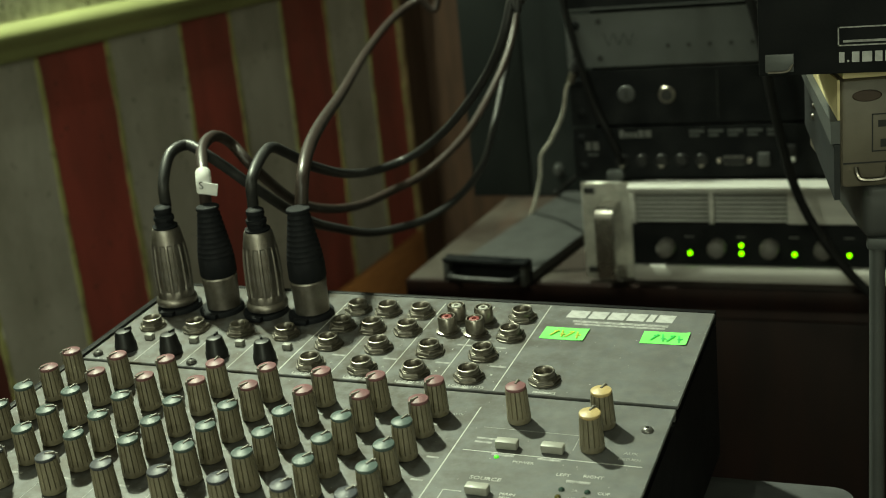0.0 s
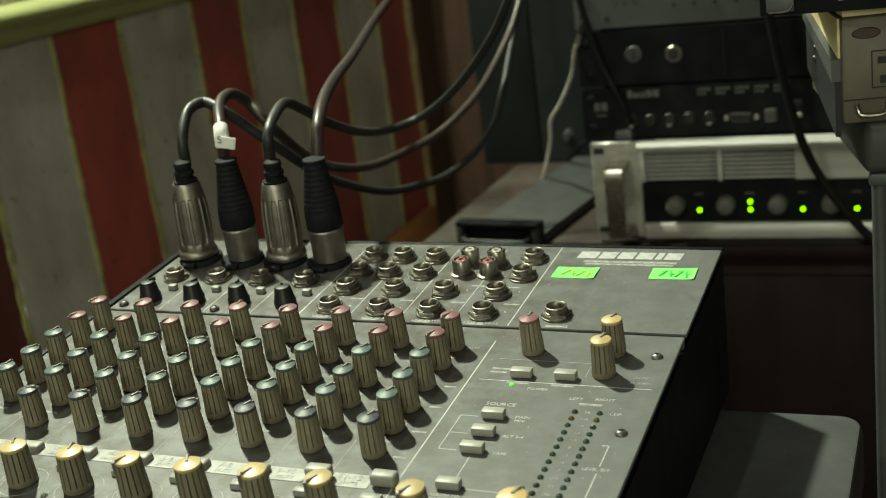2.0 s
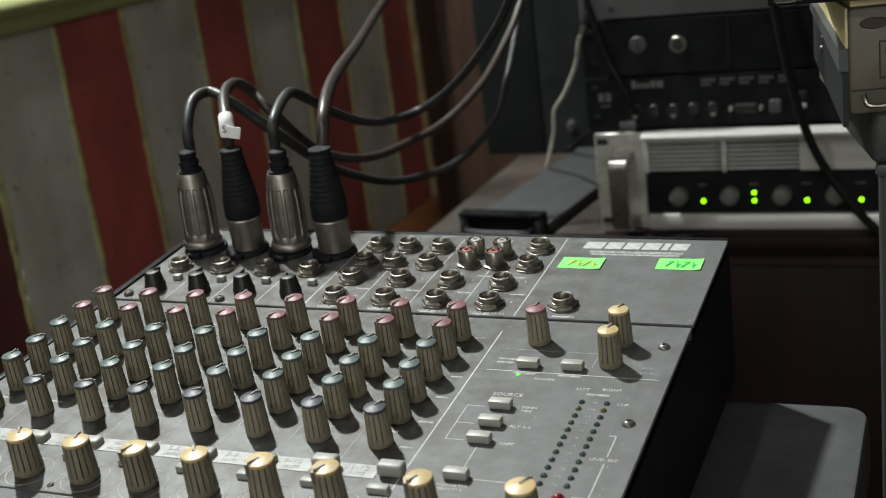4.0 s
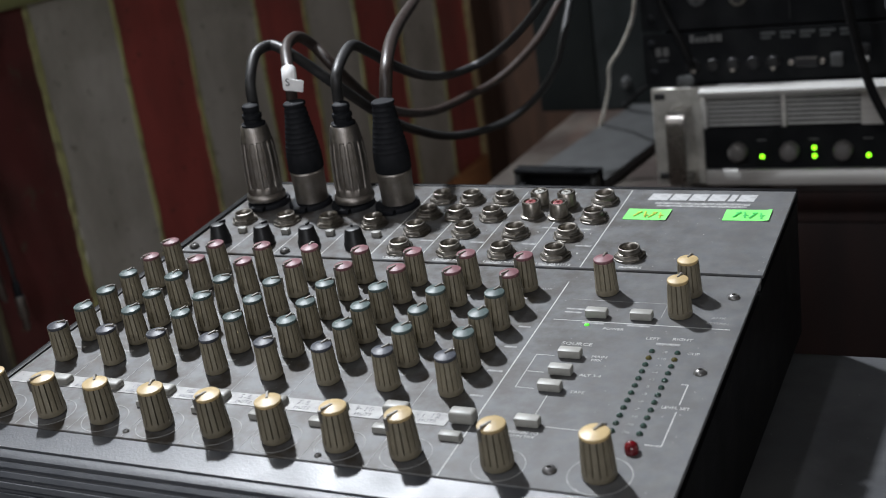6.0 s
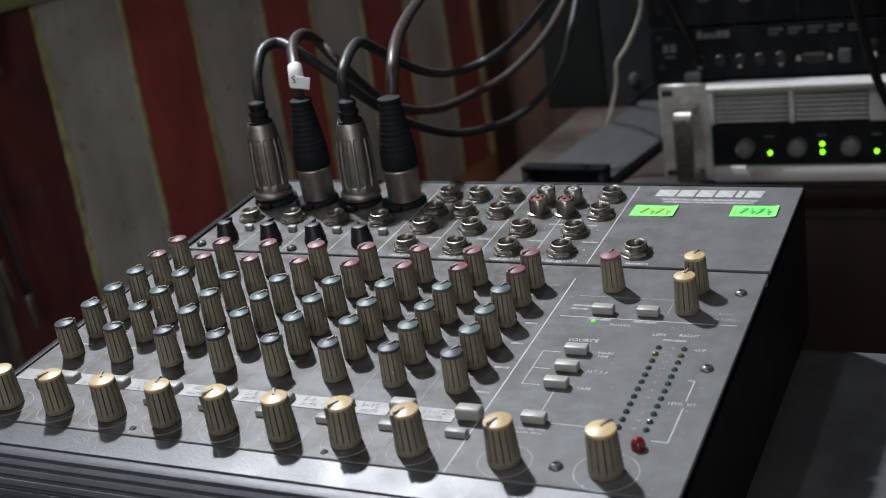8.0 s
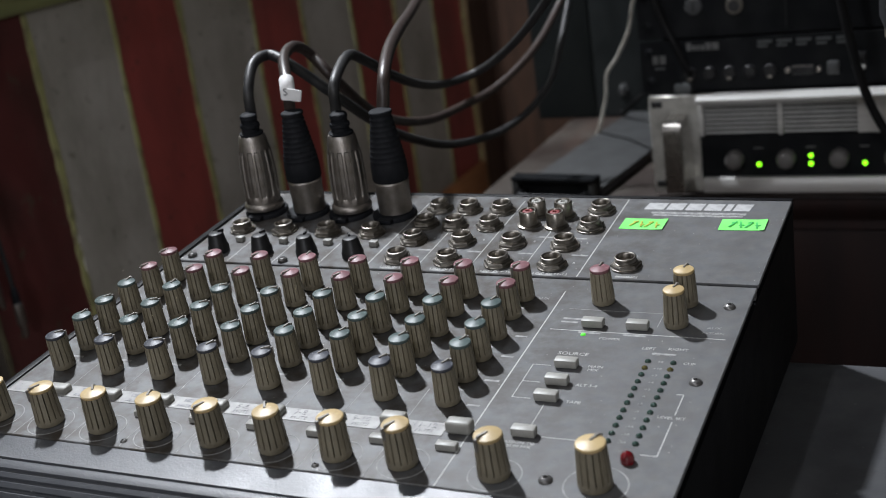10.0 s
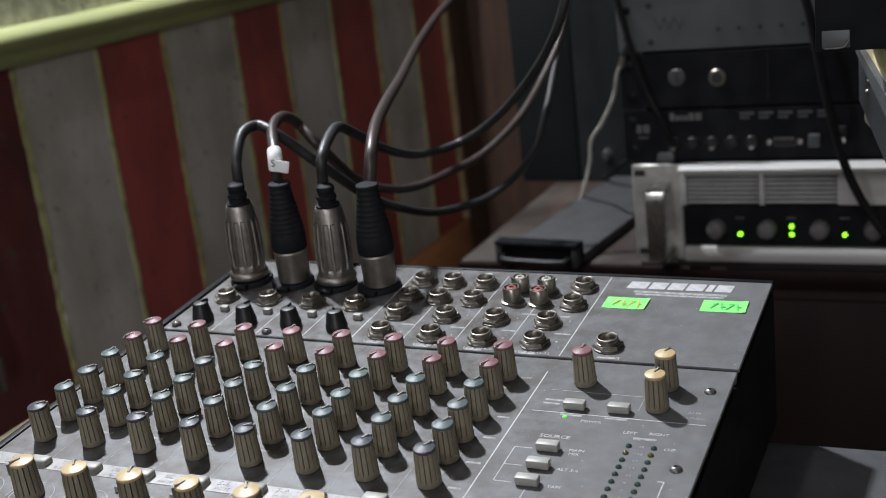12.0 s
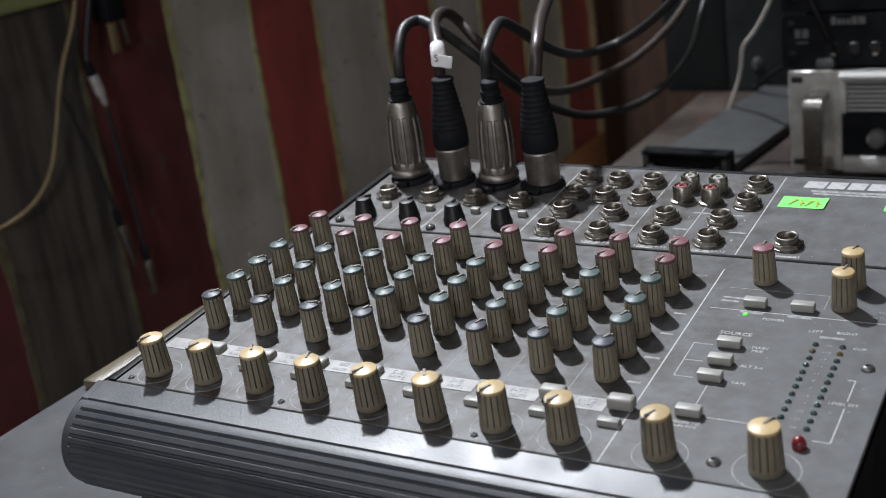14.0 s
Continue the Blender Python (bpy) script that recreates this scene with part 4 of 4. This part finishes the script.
for x in (0.0275, AW - 0.0275):
    bm = prism([(-0.0036, 0.0655), (-0.0270, 0.0655), (-0.0290, 0.0640), (-0.0300, 0.0615), (-0.0300, 0.0165), (-0.0290, 0.0140), (-0.0270, 0.0125), (-0.0036, 0.0125), (-0.0036, 0.0065),
                (-0.0300, 0.0065), (-0.0338, 0.0080), (-0.0360, 0.0115), (-0.0366, 0.0160), (-0.0366, 0.0620), (-0.0360, 0.0670), (-0.0338, 0.0705), (-0.0300, 0.0725), (-0.0036, 0.0735)], x - 0.0078, x + 0.0078)
    part("handle", bm, HANDLE, amp, "bent flat silver handle")
bm = prism([(-0.004, 0.0825), (-0.014, 0.0835), (-0.019, 0.0860), (-0.019, 0.0885), (-0.014, 0.0905), (0.0, 0.0905), (0.0, 0.0825)], 0.046, AW - 0.046)
part("top_bar", bm, SILVER, amp, "bright silver top bar")
part("grille_back", box(0.046, AW - 0.046, -0.0020, 0.0, 0.0525, 0.0824), SLOT, amp)
for k in range(7):
    z = 0.0540 + 0.0041 * k
    for x0, x1 in ((0.050, 0.1140), (0.1190, 0.1800)):
        part("grille_slat", box(x0, x1, -0.0050, -0.0021, z, z + 0.0023, 0.0006, 1), SLAT, amp)
part("grille_post", box(0.1142, 0.1188, -0.0068, -0.0021, 0.0525, 0.0824, 0.0006, 1), SILVER, amp)
part("grille_post", box(0.0462, 0.0498, -0.0068, -0.0021, 0.0525, 0.0824, 0.0006, 1), SILVER, amp)
part("plain_plate", box(0.1802, AW - 0.046, -0.0060, -0.0021, 0.0525, 0.0824, 0.0006, 1), SILVER, amp)
part("control_strip", box(0.046, AW - 0.046, -0.0050, 0.0, 0.0145, 0.0523, 0.0006, 1), BLACK, amp)
part("lower_bar", box(0.046, AW - 0.046, -0.0090, 0.0, 0.0, 0.0142, 0.0015), SILVER, amp)
dial = finish(lathe([(0.0082, 0.0), (0.0080, 0.0085), (0.0074, 0.0104), (0.0058, 0.0116), (0.0030, 0.0122), (0.0001, 0.0123)], 32, wave=lambda a, z: 1 - (0.05 if math.cos(a * 10) > 0.5 and z < 0.0105 else 0)), "level_knob", AMPKNOB, 40)
lampm = finish(lathe([(0.0019, 0.0), (0.0019, 0.0010), (0.0012, 0.0017), (0.0001, 0.0019)], 16), "lamp", LED_AMP, 60)
for k in range(4):
    x = 0.0757 + 0.0447 * k
    part("level_knob", dial, None, amp, "grey level knob", pose(x, -0.0050, 0.0312, 90, 0, 0))
    for z in ((0.0256,) if k != 1 else (0.0256, 0.0330)):
        part("lamp", lampm, None, amp, "lit green lamp", pose(x + 0.0206, -0.0050, z, 90, 0, 0))
    part("printed_mark", box(x + 0.0165, x + 0.0245, -0.0053, -0.0049, 0.0400, 0.0412), FADED, amp)
part("top_clip", box(0.0230, 0.0385, 0.001, 0.014, AH, AH + 0.009, 0.002), GUNMETAL, amp, "dull grey clip")
part("rubber_foot", box(0.04, 0.06, 0.02, 0.04, -0.0045, 0.003, 0.001), BOOT, amp)
part("rubber_foot", box(0.42, 0.44, 0.02, 0.04, -0.0045, 0.003, 0.001), BOOT, amp)
part("rubber_foot", box(0.42, 0.44, 0.30, 0.32, -0.0045, 0.003, 0.001), BOOT, amp)
part("rubber_foot", box(0.04, 0.06, 0.30, 0.32, -0.0045, 0.003, 0.001), BOOT, amp)


def rack_box(name, label, z, h, mat, y=0.752, depth=0.26):
    u = thing(name, label, "rack unit", Matrix.Translation((0.056, y, z)))
    part("case", box(0.018, AW - 0.018, 0.0035, depth, 0.0, h - 0.001, 0.001), BLACK, u)
    part("faceplate", box(0, AW, 0, 0.003, 0, h - 0.0008, 0.0005, 1), mat, u)
    for x in (0.009, AW - 0.009):
        part("rack_screw", lathe([(0.0042, 0.0), (0.0040, 0.0016), (0.0018, 0.0024), (0.0010, 0.0012)], 18), BLACK, u, "", pose(x, 0, h * 0.78, 90, 0, 0))
        part("rack_screw", lathe([(0.0042, 0.0), (0.0040, 0.0016), (0.0018, 0.0024), (0.0010, 0.0012)], 18), BLACK, u, "", pose(x, 0, h * 0.22, 90, 0, 0))
    return u


# black unit with sockets, on the amplifier
a = Z - 0.0548
u = rack_box("rack_processor", "black rack processor with small sockets, on the amplifier", a, 0.0475, BLACK)
for k in range(5):
    rs = part("round_socket", lathe([(0.0058, 0), (0.0058, 0.0035), (0.0052, 0.0042), (0.0042, 0.0042), (0.0040, 0.001)], 20), TRIM, u, "glossy black socket", pose(0.045 + 0.0175 * k, 0, 0.0165, 90, 0, 0))
    part("bore", lathe([(0.0041, 0.0015), (0.0041, 0.0028)], 16), HOLE, rs)
    if k % 2 == 0:
        part("contact", box(-0.0022, 0.0022, -0.0060, -0.0034, 0.0040, 0.0052, 0.0006), NICKEL, rs, "bright metal contact")
    for z0, z1, w in ((0.0405, 0.0432, 0.0125), (0.0370, 0.0392, 0.0085)):
        part("printed_mark", box(0.1050 + 0.0165 * k, 0.1050 + 0.0165 * k + w, -0.0003, 0.0, z0, z1), GUNMETAL, u)
xs = 0.0430
for w, h in ((0.0040, 0.0070), (0.0030, 0.0045), (0.0025, 0.0045), (0.0030, 0.0045), (0.0045, 0.0065), (0.0060, 0.0065)):
    part("printed_mark", box(xs, xs + w, -0.0003, 0.0, 0.0372, 0.0372 + h), FADED, u, "worn grey print")
    xs += w + 0.0011
part("printed_mark", box(0.0115, 0.0165, -0.0003, 0.0, 0.0262, 0.0340), FADED, u, "worn grey print")
part("printed_mark", box(0.0182, 0.0235, -0.0003, 0.0, 0.0262, 0.0340), FADED, u, "worn grey print")
part("printed_mark", box(0.0130, 0.0225, -0.0003, 0.0, 0.0212, 0.0232), GUNMETAL, u)
ds = part("data_socket", box(0.1330, 0.1530, -0.0040, 0, 0.0115, 0.0205, 0.003), TRIM, u, "black data socket with bright rim")
part("socket_rim", box(0.1345, 0.1515, -0.0046, -0.0041, 0.0190, 0.0200), NICKEL, ds)
for x in (0.1300, 0.1560):
    part("socket_screw", lathe([(0.0024, 0), (0.0022, 0.004), (0.0010, 0.0045)], 12), NICKEL, ds, "", pose(x, 0, 0.0160, 90, 0, 0))
part("square_socket", box(0.1630, 0.1730, -0.0040, 0, 0.0110, 0.0225, 0.0010), LID, u, "grey square socket")
rk = part("rocker_switch", box(0.1830, 0.1950, -0.0030, 0, 0.0140, 0.0290, 0.0010), TRIM, u, "black rocker switch")
part("rocker_tip", box(0.1840, 0.1940, -0.0050, -0.0031, 0.0145, 0.0185, 0.0008), SLAT, rk, "grey lower edge")
# black unit with two round fittings
b = a + 0.0490
u = rack_box("lockable_rack_unit", "black rack unit with a round lock and a jack socket", b, 0.0500, BLACK)
part("lock", lathe([(0.0076, 0), (0.0076, 0.0010), (0.0070, 0.0016), (0.0001, 0.0017)], 28), LID, u, "round grey lock", pose(0.0515, 0, 0.0272, 90, 0, 0))
part("key_slot", box(0.0507, 0.0523, -0.0022, -0.0015, 0.0230, 0.0310), HOLE, u)
s = part("socket", lathe([(0.0076, 0), (0.0076, 0.0012), (0.0068, 0.0020), (0.0046, 0.0020), (0.0044, 0.0010)], 28), NICKEL, u, "tarnished jack socket", pose(0.0870, 0, 0.0255, 90, 0, 0))
part("bore", lathe([(0.0050, 0.0008), (0.0049, 0.0023)], 20), HOLE, s)
part("panel_seam", box(0.130, 0.1306, -0.0004, 0.0, 0.004, 0.046), HOLE, u)
# grey unit
c = b + 0.0515
u = rack_box("rack_equaliser", "dull grey rack unit with a row of small holes", c, 0.0480, GUNMETAL)
for k in range(6):
    part("hole", lathe([(0.0019, 0), (0.0019, 0.0006)], 12), HOLE, u, "", pose(0.090 + 0.0178 * k, 0, 0.0165, 90, 0, 0))
for k in range(6):
    part("vent_slit", box(-0.0002, 0.0002, -0.0003, 0, -0.006, 0.006), BLACK, u, "", pose(0.036 + 0.0045 * k, 0, 0.0240, 0, 24 if k % 2 else -24, 0))
for x in (0.0300,):
    for z in (0.0080, 0.0400):
        part("hole", lathe([(0.0028, 0), (0.0028, 0.0006)], 14), HOLE, u, "", pose(x, 0, z, 90, 0, 0))
d = c + 0.0495
u = rack_box("rack_recorder", "black rack unit on top of the stack", d, 0.0880, BLACK)
part("edge_line", box(0.0, AW, -0.0006, 0, 0.0010, 0.0024), GUNMETAL, u)

# thin white cord and the black cable in front of the rack
single("thin_cord", tube([(0.0600, 0.742, 0.8560), (0.0523, 0.755, 0.8471), (0.0367, 0.790, 0.8183), (0.0115, 0.830, 0.7857), (-0.0135, 0.870, 0.7598), (-0.0259, 0.900, 0.7316), (-0.0385, 0.920, 0.7047), (-0.0530, 0.942, 0.6790), (-0.0590, 0.955, CT + 0.0020)], 0.0018), CABLE_WHITE,
       "thin dirty white cord hanging beside the rack gear", "cord")
single("loop_cable", tube([(0.20, 0.66, 2.6), (0.205, 0.66, 1.30), (0.213, 0.66, 1.02), (0.221, 0.66, Z + 0.135), (0.234, 0.66, Z + 0.085), (0.247, 0.66, Z + 0.01), (0.263, 0.66, Z - 0.05), (0.292, 0.66, Z - 0.10), (0.33, 0.67, Z - 0.145), (0.38, 0.69, Z - 0.20), (0.43, 0.70, Z - 0.35), (0.45, 0.70, 0.006)], 0.0036), CABLE_DARK,
       "black cable hanging in front of the rack gear", "cable")

single("rack_lead", tube([(0.058, 0.735, Z + 0.200), (0.060, 0.735, Z + 0.115), (0.068, 0.736, Z + 0.070), (0.0740, 0.738, Z + 0.040), (0.083, 0.739, Z + 0.012), (0.093, 0.738, Z - 0.010), (0.1005, 0.740, Z - 0.030), (0.1010, 0.748, Z - 0.0383)], 0.0030), CABLE_DARK,
       "thin black lead draped over the rack gear", "lead")
single("rack_lead", tube([(0.0760, 0.930, 0.7720), (0.0480, 0.938, 0.7510), (0.0184, 0.950, 0.7300), (0.0064, 0.960, 0.7215), (-0.0203, 0.980, 0.7033), (-0.0400, 1.002, 0.6860), (-0.0480, 1.020, 0.6834)], 0.0024), CABLE_DARK,
       "thin black lead dropping behind the amplifier", "lead")
plug = thing("cord_plug", "small plug with a bright metal collar on the white cord", "plug", pose(0.0625, 0.7410, Z + 0.0400, 0, 24, 0))
part("plug_body", lathe([(0.0036, 0.0), (0.0046, 0.001), (0.0046, 0.012), (0.0030, 0.014)], 20), TRIM, plug, "", pose(0, 0, 0.0046))
part("collar", lathe([(0.0030, -0.0050), (0.0036, -0.0044), (0.0036, 0.0040), (0.0030, 0.0044)], 20), NICKEL, plug, "bright metal collar")
gland = thing("cable_gland", "small pale grey cable gland on the black board", "gland", pose(-0.0500, 1.0463, 0.7030, 90, 0, 0) @ Matrix.Diagonal((0.6, 0.8, 0.8, 1)))
part("gland_body", lathe([(0.010, 0.0), (0.010, 0.003), (0.0075, 0.0035), (0.0075, 0.012), (0.0055, 0.014)], 20), DARKMETAL, gland)
part("gland_nut", lathe([(0.0090, 0.0040), (0.0090, 0.0085)], 6), GUNMETAL, gland)

# ---------------------------------------------------------------- effects units beside the mixer
stand = thing("equipment_stand", "dark steel stand carrying the small effects units", "stand")
part("pole", lathe([(0.0035, 0.0), (0.0035, Z + 0.0300)], 14), GUNMETAL, stand, "thin grey pole", Matrix.Translation((0.3375, 0.280, 0)))
part("pole", lathe([(0.0035, 0.0), (0.0035, Z + 0.0300)], 14), GUNMETAL, stand, "thin grey pole", Matrix.Translation((0.5500, 0.340, 0)))
part("foot_plate", box(0.327, 0.60, 0.20, 0.43, 0, 0.012, 0.003), CHASSIS, stand)
part("shelf", box(0.333, 0.62, 0.2735, 0.36, Z + 0.0302, Z + 0.0365, 0.002), GUNMETAL, stand)

YAW = pose(0.3235, 0.262, Z + 0.037, 0, 0, 14.5)
fx = thing("beige_box", "beige plastic equipment box with a metal catch", "equipment box", YAW)
part("body", box(0, 0.24, 0.0, 0.088, 0.026, 0.0745, 0.002), CLAY, fx)
part("lower_body", box(0.0105, 0.235, 0.006, 0.084, -0.0003, 0.0258, 0.004, 3), LID, fx, "dull grey lower body")
part("side_plate", prism([(0.003, 0.0200), (0.084, 0.0390), (0.084, 0.0640), (0.003, 0.0455)], -0.0028, -0.0002), SIDE_GREY, fx, "dull grey slanting side plate")
part("side_rim", prism([(0.003, 0.0458), (0.084, 0.0643), (0.084, 0.0688), (0.003, 0.0560)], -0.0042, -0.0001), GUNMETAL, fx, "grey upper rim")
# side of the beige body; the desk lamp's light is put into its cream
part("side_lining", prism([(0.003, 0.0564), (0.084, 0.0692), (0.084, 0.0743), (0.003, 0.0743)], -0.0012, -0.0001), CREAM, fx, "side of the upper body, lamplight painted in as cream")
part("stain", lathe([(0.9, 0.0), (1.0, 0.5), (0.9, 1.0)], 24), RECESS, fx, "brown worn oval patch", pose(0.0108, 0.0001, 0.0672, 90, 0, 0) @ Matrix.Diagonal((0.0063, 0.0026, 0.0005, 1)))
part("ledge_groove", box(0.0005, 0.24, -0.0004, 0.0001, 0.0370, 0.0376), HOLE, fx)
for y, z in ((0.058, 0.048), (0.054, 0.054)):
    part("side_screw", lathe([(0.0016, 0), (0.0012, 0.001), (0.0001, 0.0012)], 12), NICKEL, fx, "", pose(-0.0028, y, z, 0, -90, 0))
part("catch", tube([(0.0060, -0.0005, 0.0352), (0.0062, -0.0028, 0.0328), (0.0075, -0.0040, 0.0308), (0.0125, -0.0042, 0.0303), (0.0175, -0.0040, 0.0308), (0.0192, -0.0030, 0.0330), (0.0194, -0.0005, 0.0356)], 0.0011, 8), NICKEL, fx, "bent metal catch")
for x0, x1, z0, z1 in ((0.0128, 0.0133, 0.0420, 0.0590), (0.0128, 0.0240, 0.0420, 0.0425), (0.0128, 0.0240, 0.0585, 0.0590)):
    part("printed_frame", box(x0, x1, -0.0004, 0.0, z0, z1), HOLE, fx, "dark printed frame")
part("printed_mark", box(0.0165, 0.0205, -0.0004, 0.0, 0.0440, 0.0475), HOLE, fx, "dark worn print")
part("printed_mark", box(0.0155, 0.0205, -0.0004, 0.0, 0.0530, 0.0560), HOLE, fx, "dark worn print")
single("cream_card", box(0, 0.22, 0.002, 0.080, 0.0, 0.0035, 0.0003, 1), CREAM, "cream card lying on the beige box", "card", YAW @ pose(0.001, 0, 0.0748))

TC = Matrix.Translation((0.290, 0.251, Z + 0.1165))
tc = thing("effects_unit", "black effects unit with rack ears, stacked on the beige box", "effects unit", TC)
part("body", box(0.012, 0.47, 0.004, 0.11, 0.0, 0.0435, 0.001), BLACK, tc)
part("faceplate", box(0, 0.4826, 0.0, 0.0035, 0.0, 0.0440, 0.0008), BLACK, tc)
part("ear_slot", box(0.0028, 0.0150, -0.0008, 0.0002, 0.0015, 0.0095, 0.0024), GUNMETAL, tc, "oval slot of the rack ear")
part("ear_slot", box(0.0028, 0.0150, -0.0008, 0.0002, 0.0335, 0.0415, 0.0024), GUNMETAL, tc, "oval slot of the rack ear")
part("slot_lip", tube([(0.0040, -0.001, 0.0016), (0.0120, -0.001, 0.0020), (0.0146, -0.001, 0.0050)], 0.0006, 6), NICKEL, tc)
for x0, x1, z0, z1 in ((0.0330, 0.070, 0.0117, 0.0123), (0.0330, 0.070, 0.0193, 0.0199), (0.0330, 0.0336, 0.0117, 0.0199), (0.0352, 0.062, 0.0132, 0.0142)):
    part("printed_line", box(x0, x1, -0.0003, 0.0001, z0, z1), PRINT_WEAK, tc)
xs = 0.0335
for w in (0.0022, 0.0008, 0.0030, 0.0040, 0.0030, 0.0012, 0.0030, 0.0030, 0.0030, 0.0022):
    part("name_block", box(xs, xs + w, -0.0003, 0.0001, 0.0048, 0.0092 if w > 0.001 else 0.0058), LOGO, tc)
    xs += w + 0.0011

# ---------------------------------------------------------------- leads on the striped wall
LX = WALL + 0.020
single("hanging_lead", tube([(LX, y, z) for y, z in ((0.556, 0.93), (0.536, 0.878), (0.510, 0.839), (0.495, 0.81), (0.482, 0.78), (0.464, 0.745), (0.434, 0.721), (0.39, 0.712), (0.341, 0.721), (0.26, 0.76), (0.19, 0.84), (0.16, 0.93))], 0.0024), CABLE_YELLOW,
       "ochre lead hanging in a loop on the striped wall", "lead")


def wall_plug(top, bottom, lead, label, metal=STEEL):
    """A metal plug hanging nose down from its lead, flat against the wall."""
    a, b = Vector((LX, *top)), Vector((LX, *bottom))
    n = (b - a).length
    p = thing("hanging_plug", label, "plug", Matrix.Translation(a) @ pose(0, 0, 0, math.degrees(math.atan2(b.y - a.y, a.z - b.z)), 0, 0) @ pose(0, 0, 0, 180), "plugs on the wall")
    r = 0.0052
    part("tail", lathe([(r * 0.55, -0.004), (r * 0.8, 0.002), (r * 0.8, n * 0.24), (r * 0.95, n * 0.25)], 20), BOOT, p, "dark tail")
    part("sleeve", lathe([(r * 0.95, n * 0.252), (r, n * 0.28), (r, n * 0.70), (r * 0.7, n * 0.74), (r * 0.66, n * 0.92), (r * 0.3, n)], 20), metal, p, "satin metal sleeve")
    if lead:
        single("plug_lead", tube([(LX, y, z) for y, z in lead], 0.0024), CABLE_BLACK, "thin black lead with a plug, hanging on the wall", "lead", group="leads on the wall")
    return p


wall_plug((0.540, 0.830), (0.552, 0.785), [(0.575, 0.93), (0.560, 0.888), (0.545, 0.852), (0.540, 0.833)], "bright metal jack plug hanging on a lead against the wall", SILVER)
wall_plug((0.532, 0.679), (0.542, 0.616), [(0.550, 0.93), (0.534, 0.862), (0.503, 0.819), (0.504, 0.79), (0.519, 0.74), (0.532, 0.682)], "metal jack plug hanging lower on a lead against the wall")
wall_plug((0.560, 0.628), (0.561, 0.576), [(0.552, 0.782), (0.555, 0.723), (0.559, 0.66), (0.560, 0.631)], "small metal plug hanging on a lead against the wall")
clip = thing("cable_clip", "black and yellow clip holding leads on the wall", "clip", Matrix.Translation((WALL + 0.012, 0.592, 0.862)))
part("clip_body", box(-0.011, 0.011, -0.014, 0.014, 0.0, 0.04, 0.004), BOOT, clip)
part("clip_tag", box(0.004, 0.008, -0.012, -0.002, -0.030, 0.002, 0.001), CABLE_YELLOW, clip, "yellow tag")
part("clip_pin", lathe([(0.0022, -0.03), (0.0026, -0.026), (0.0026, 0.0)], 12), NICKEL, clip, "", pose(0.004, 0.009, 0.004, 8))
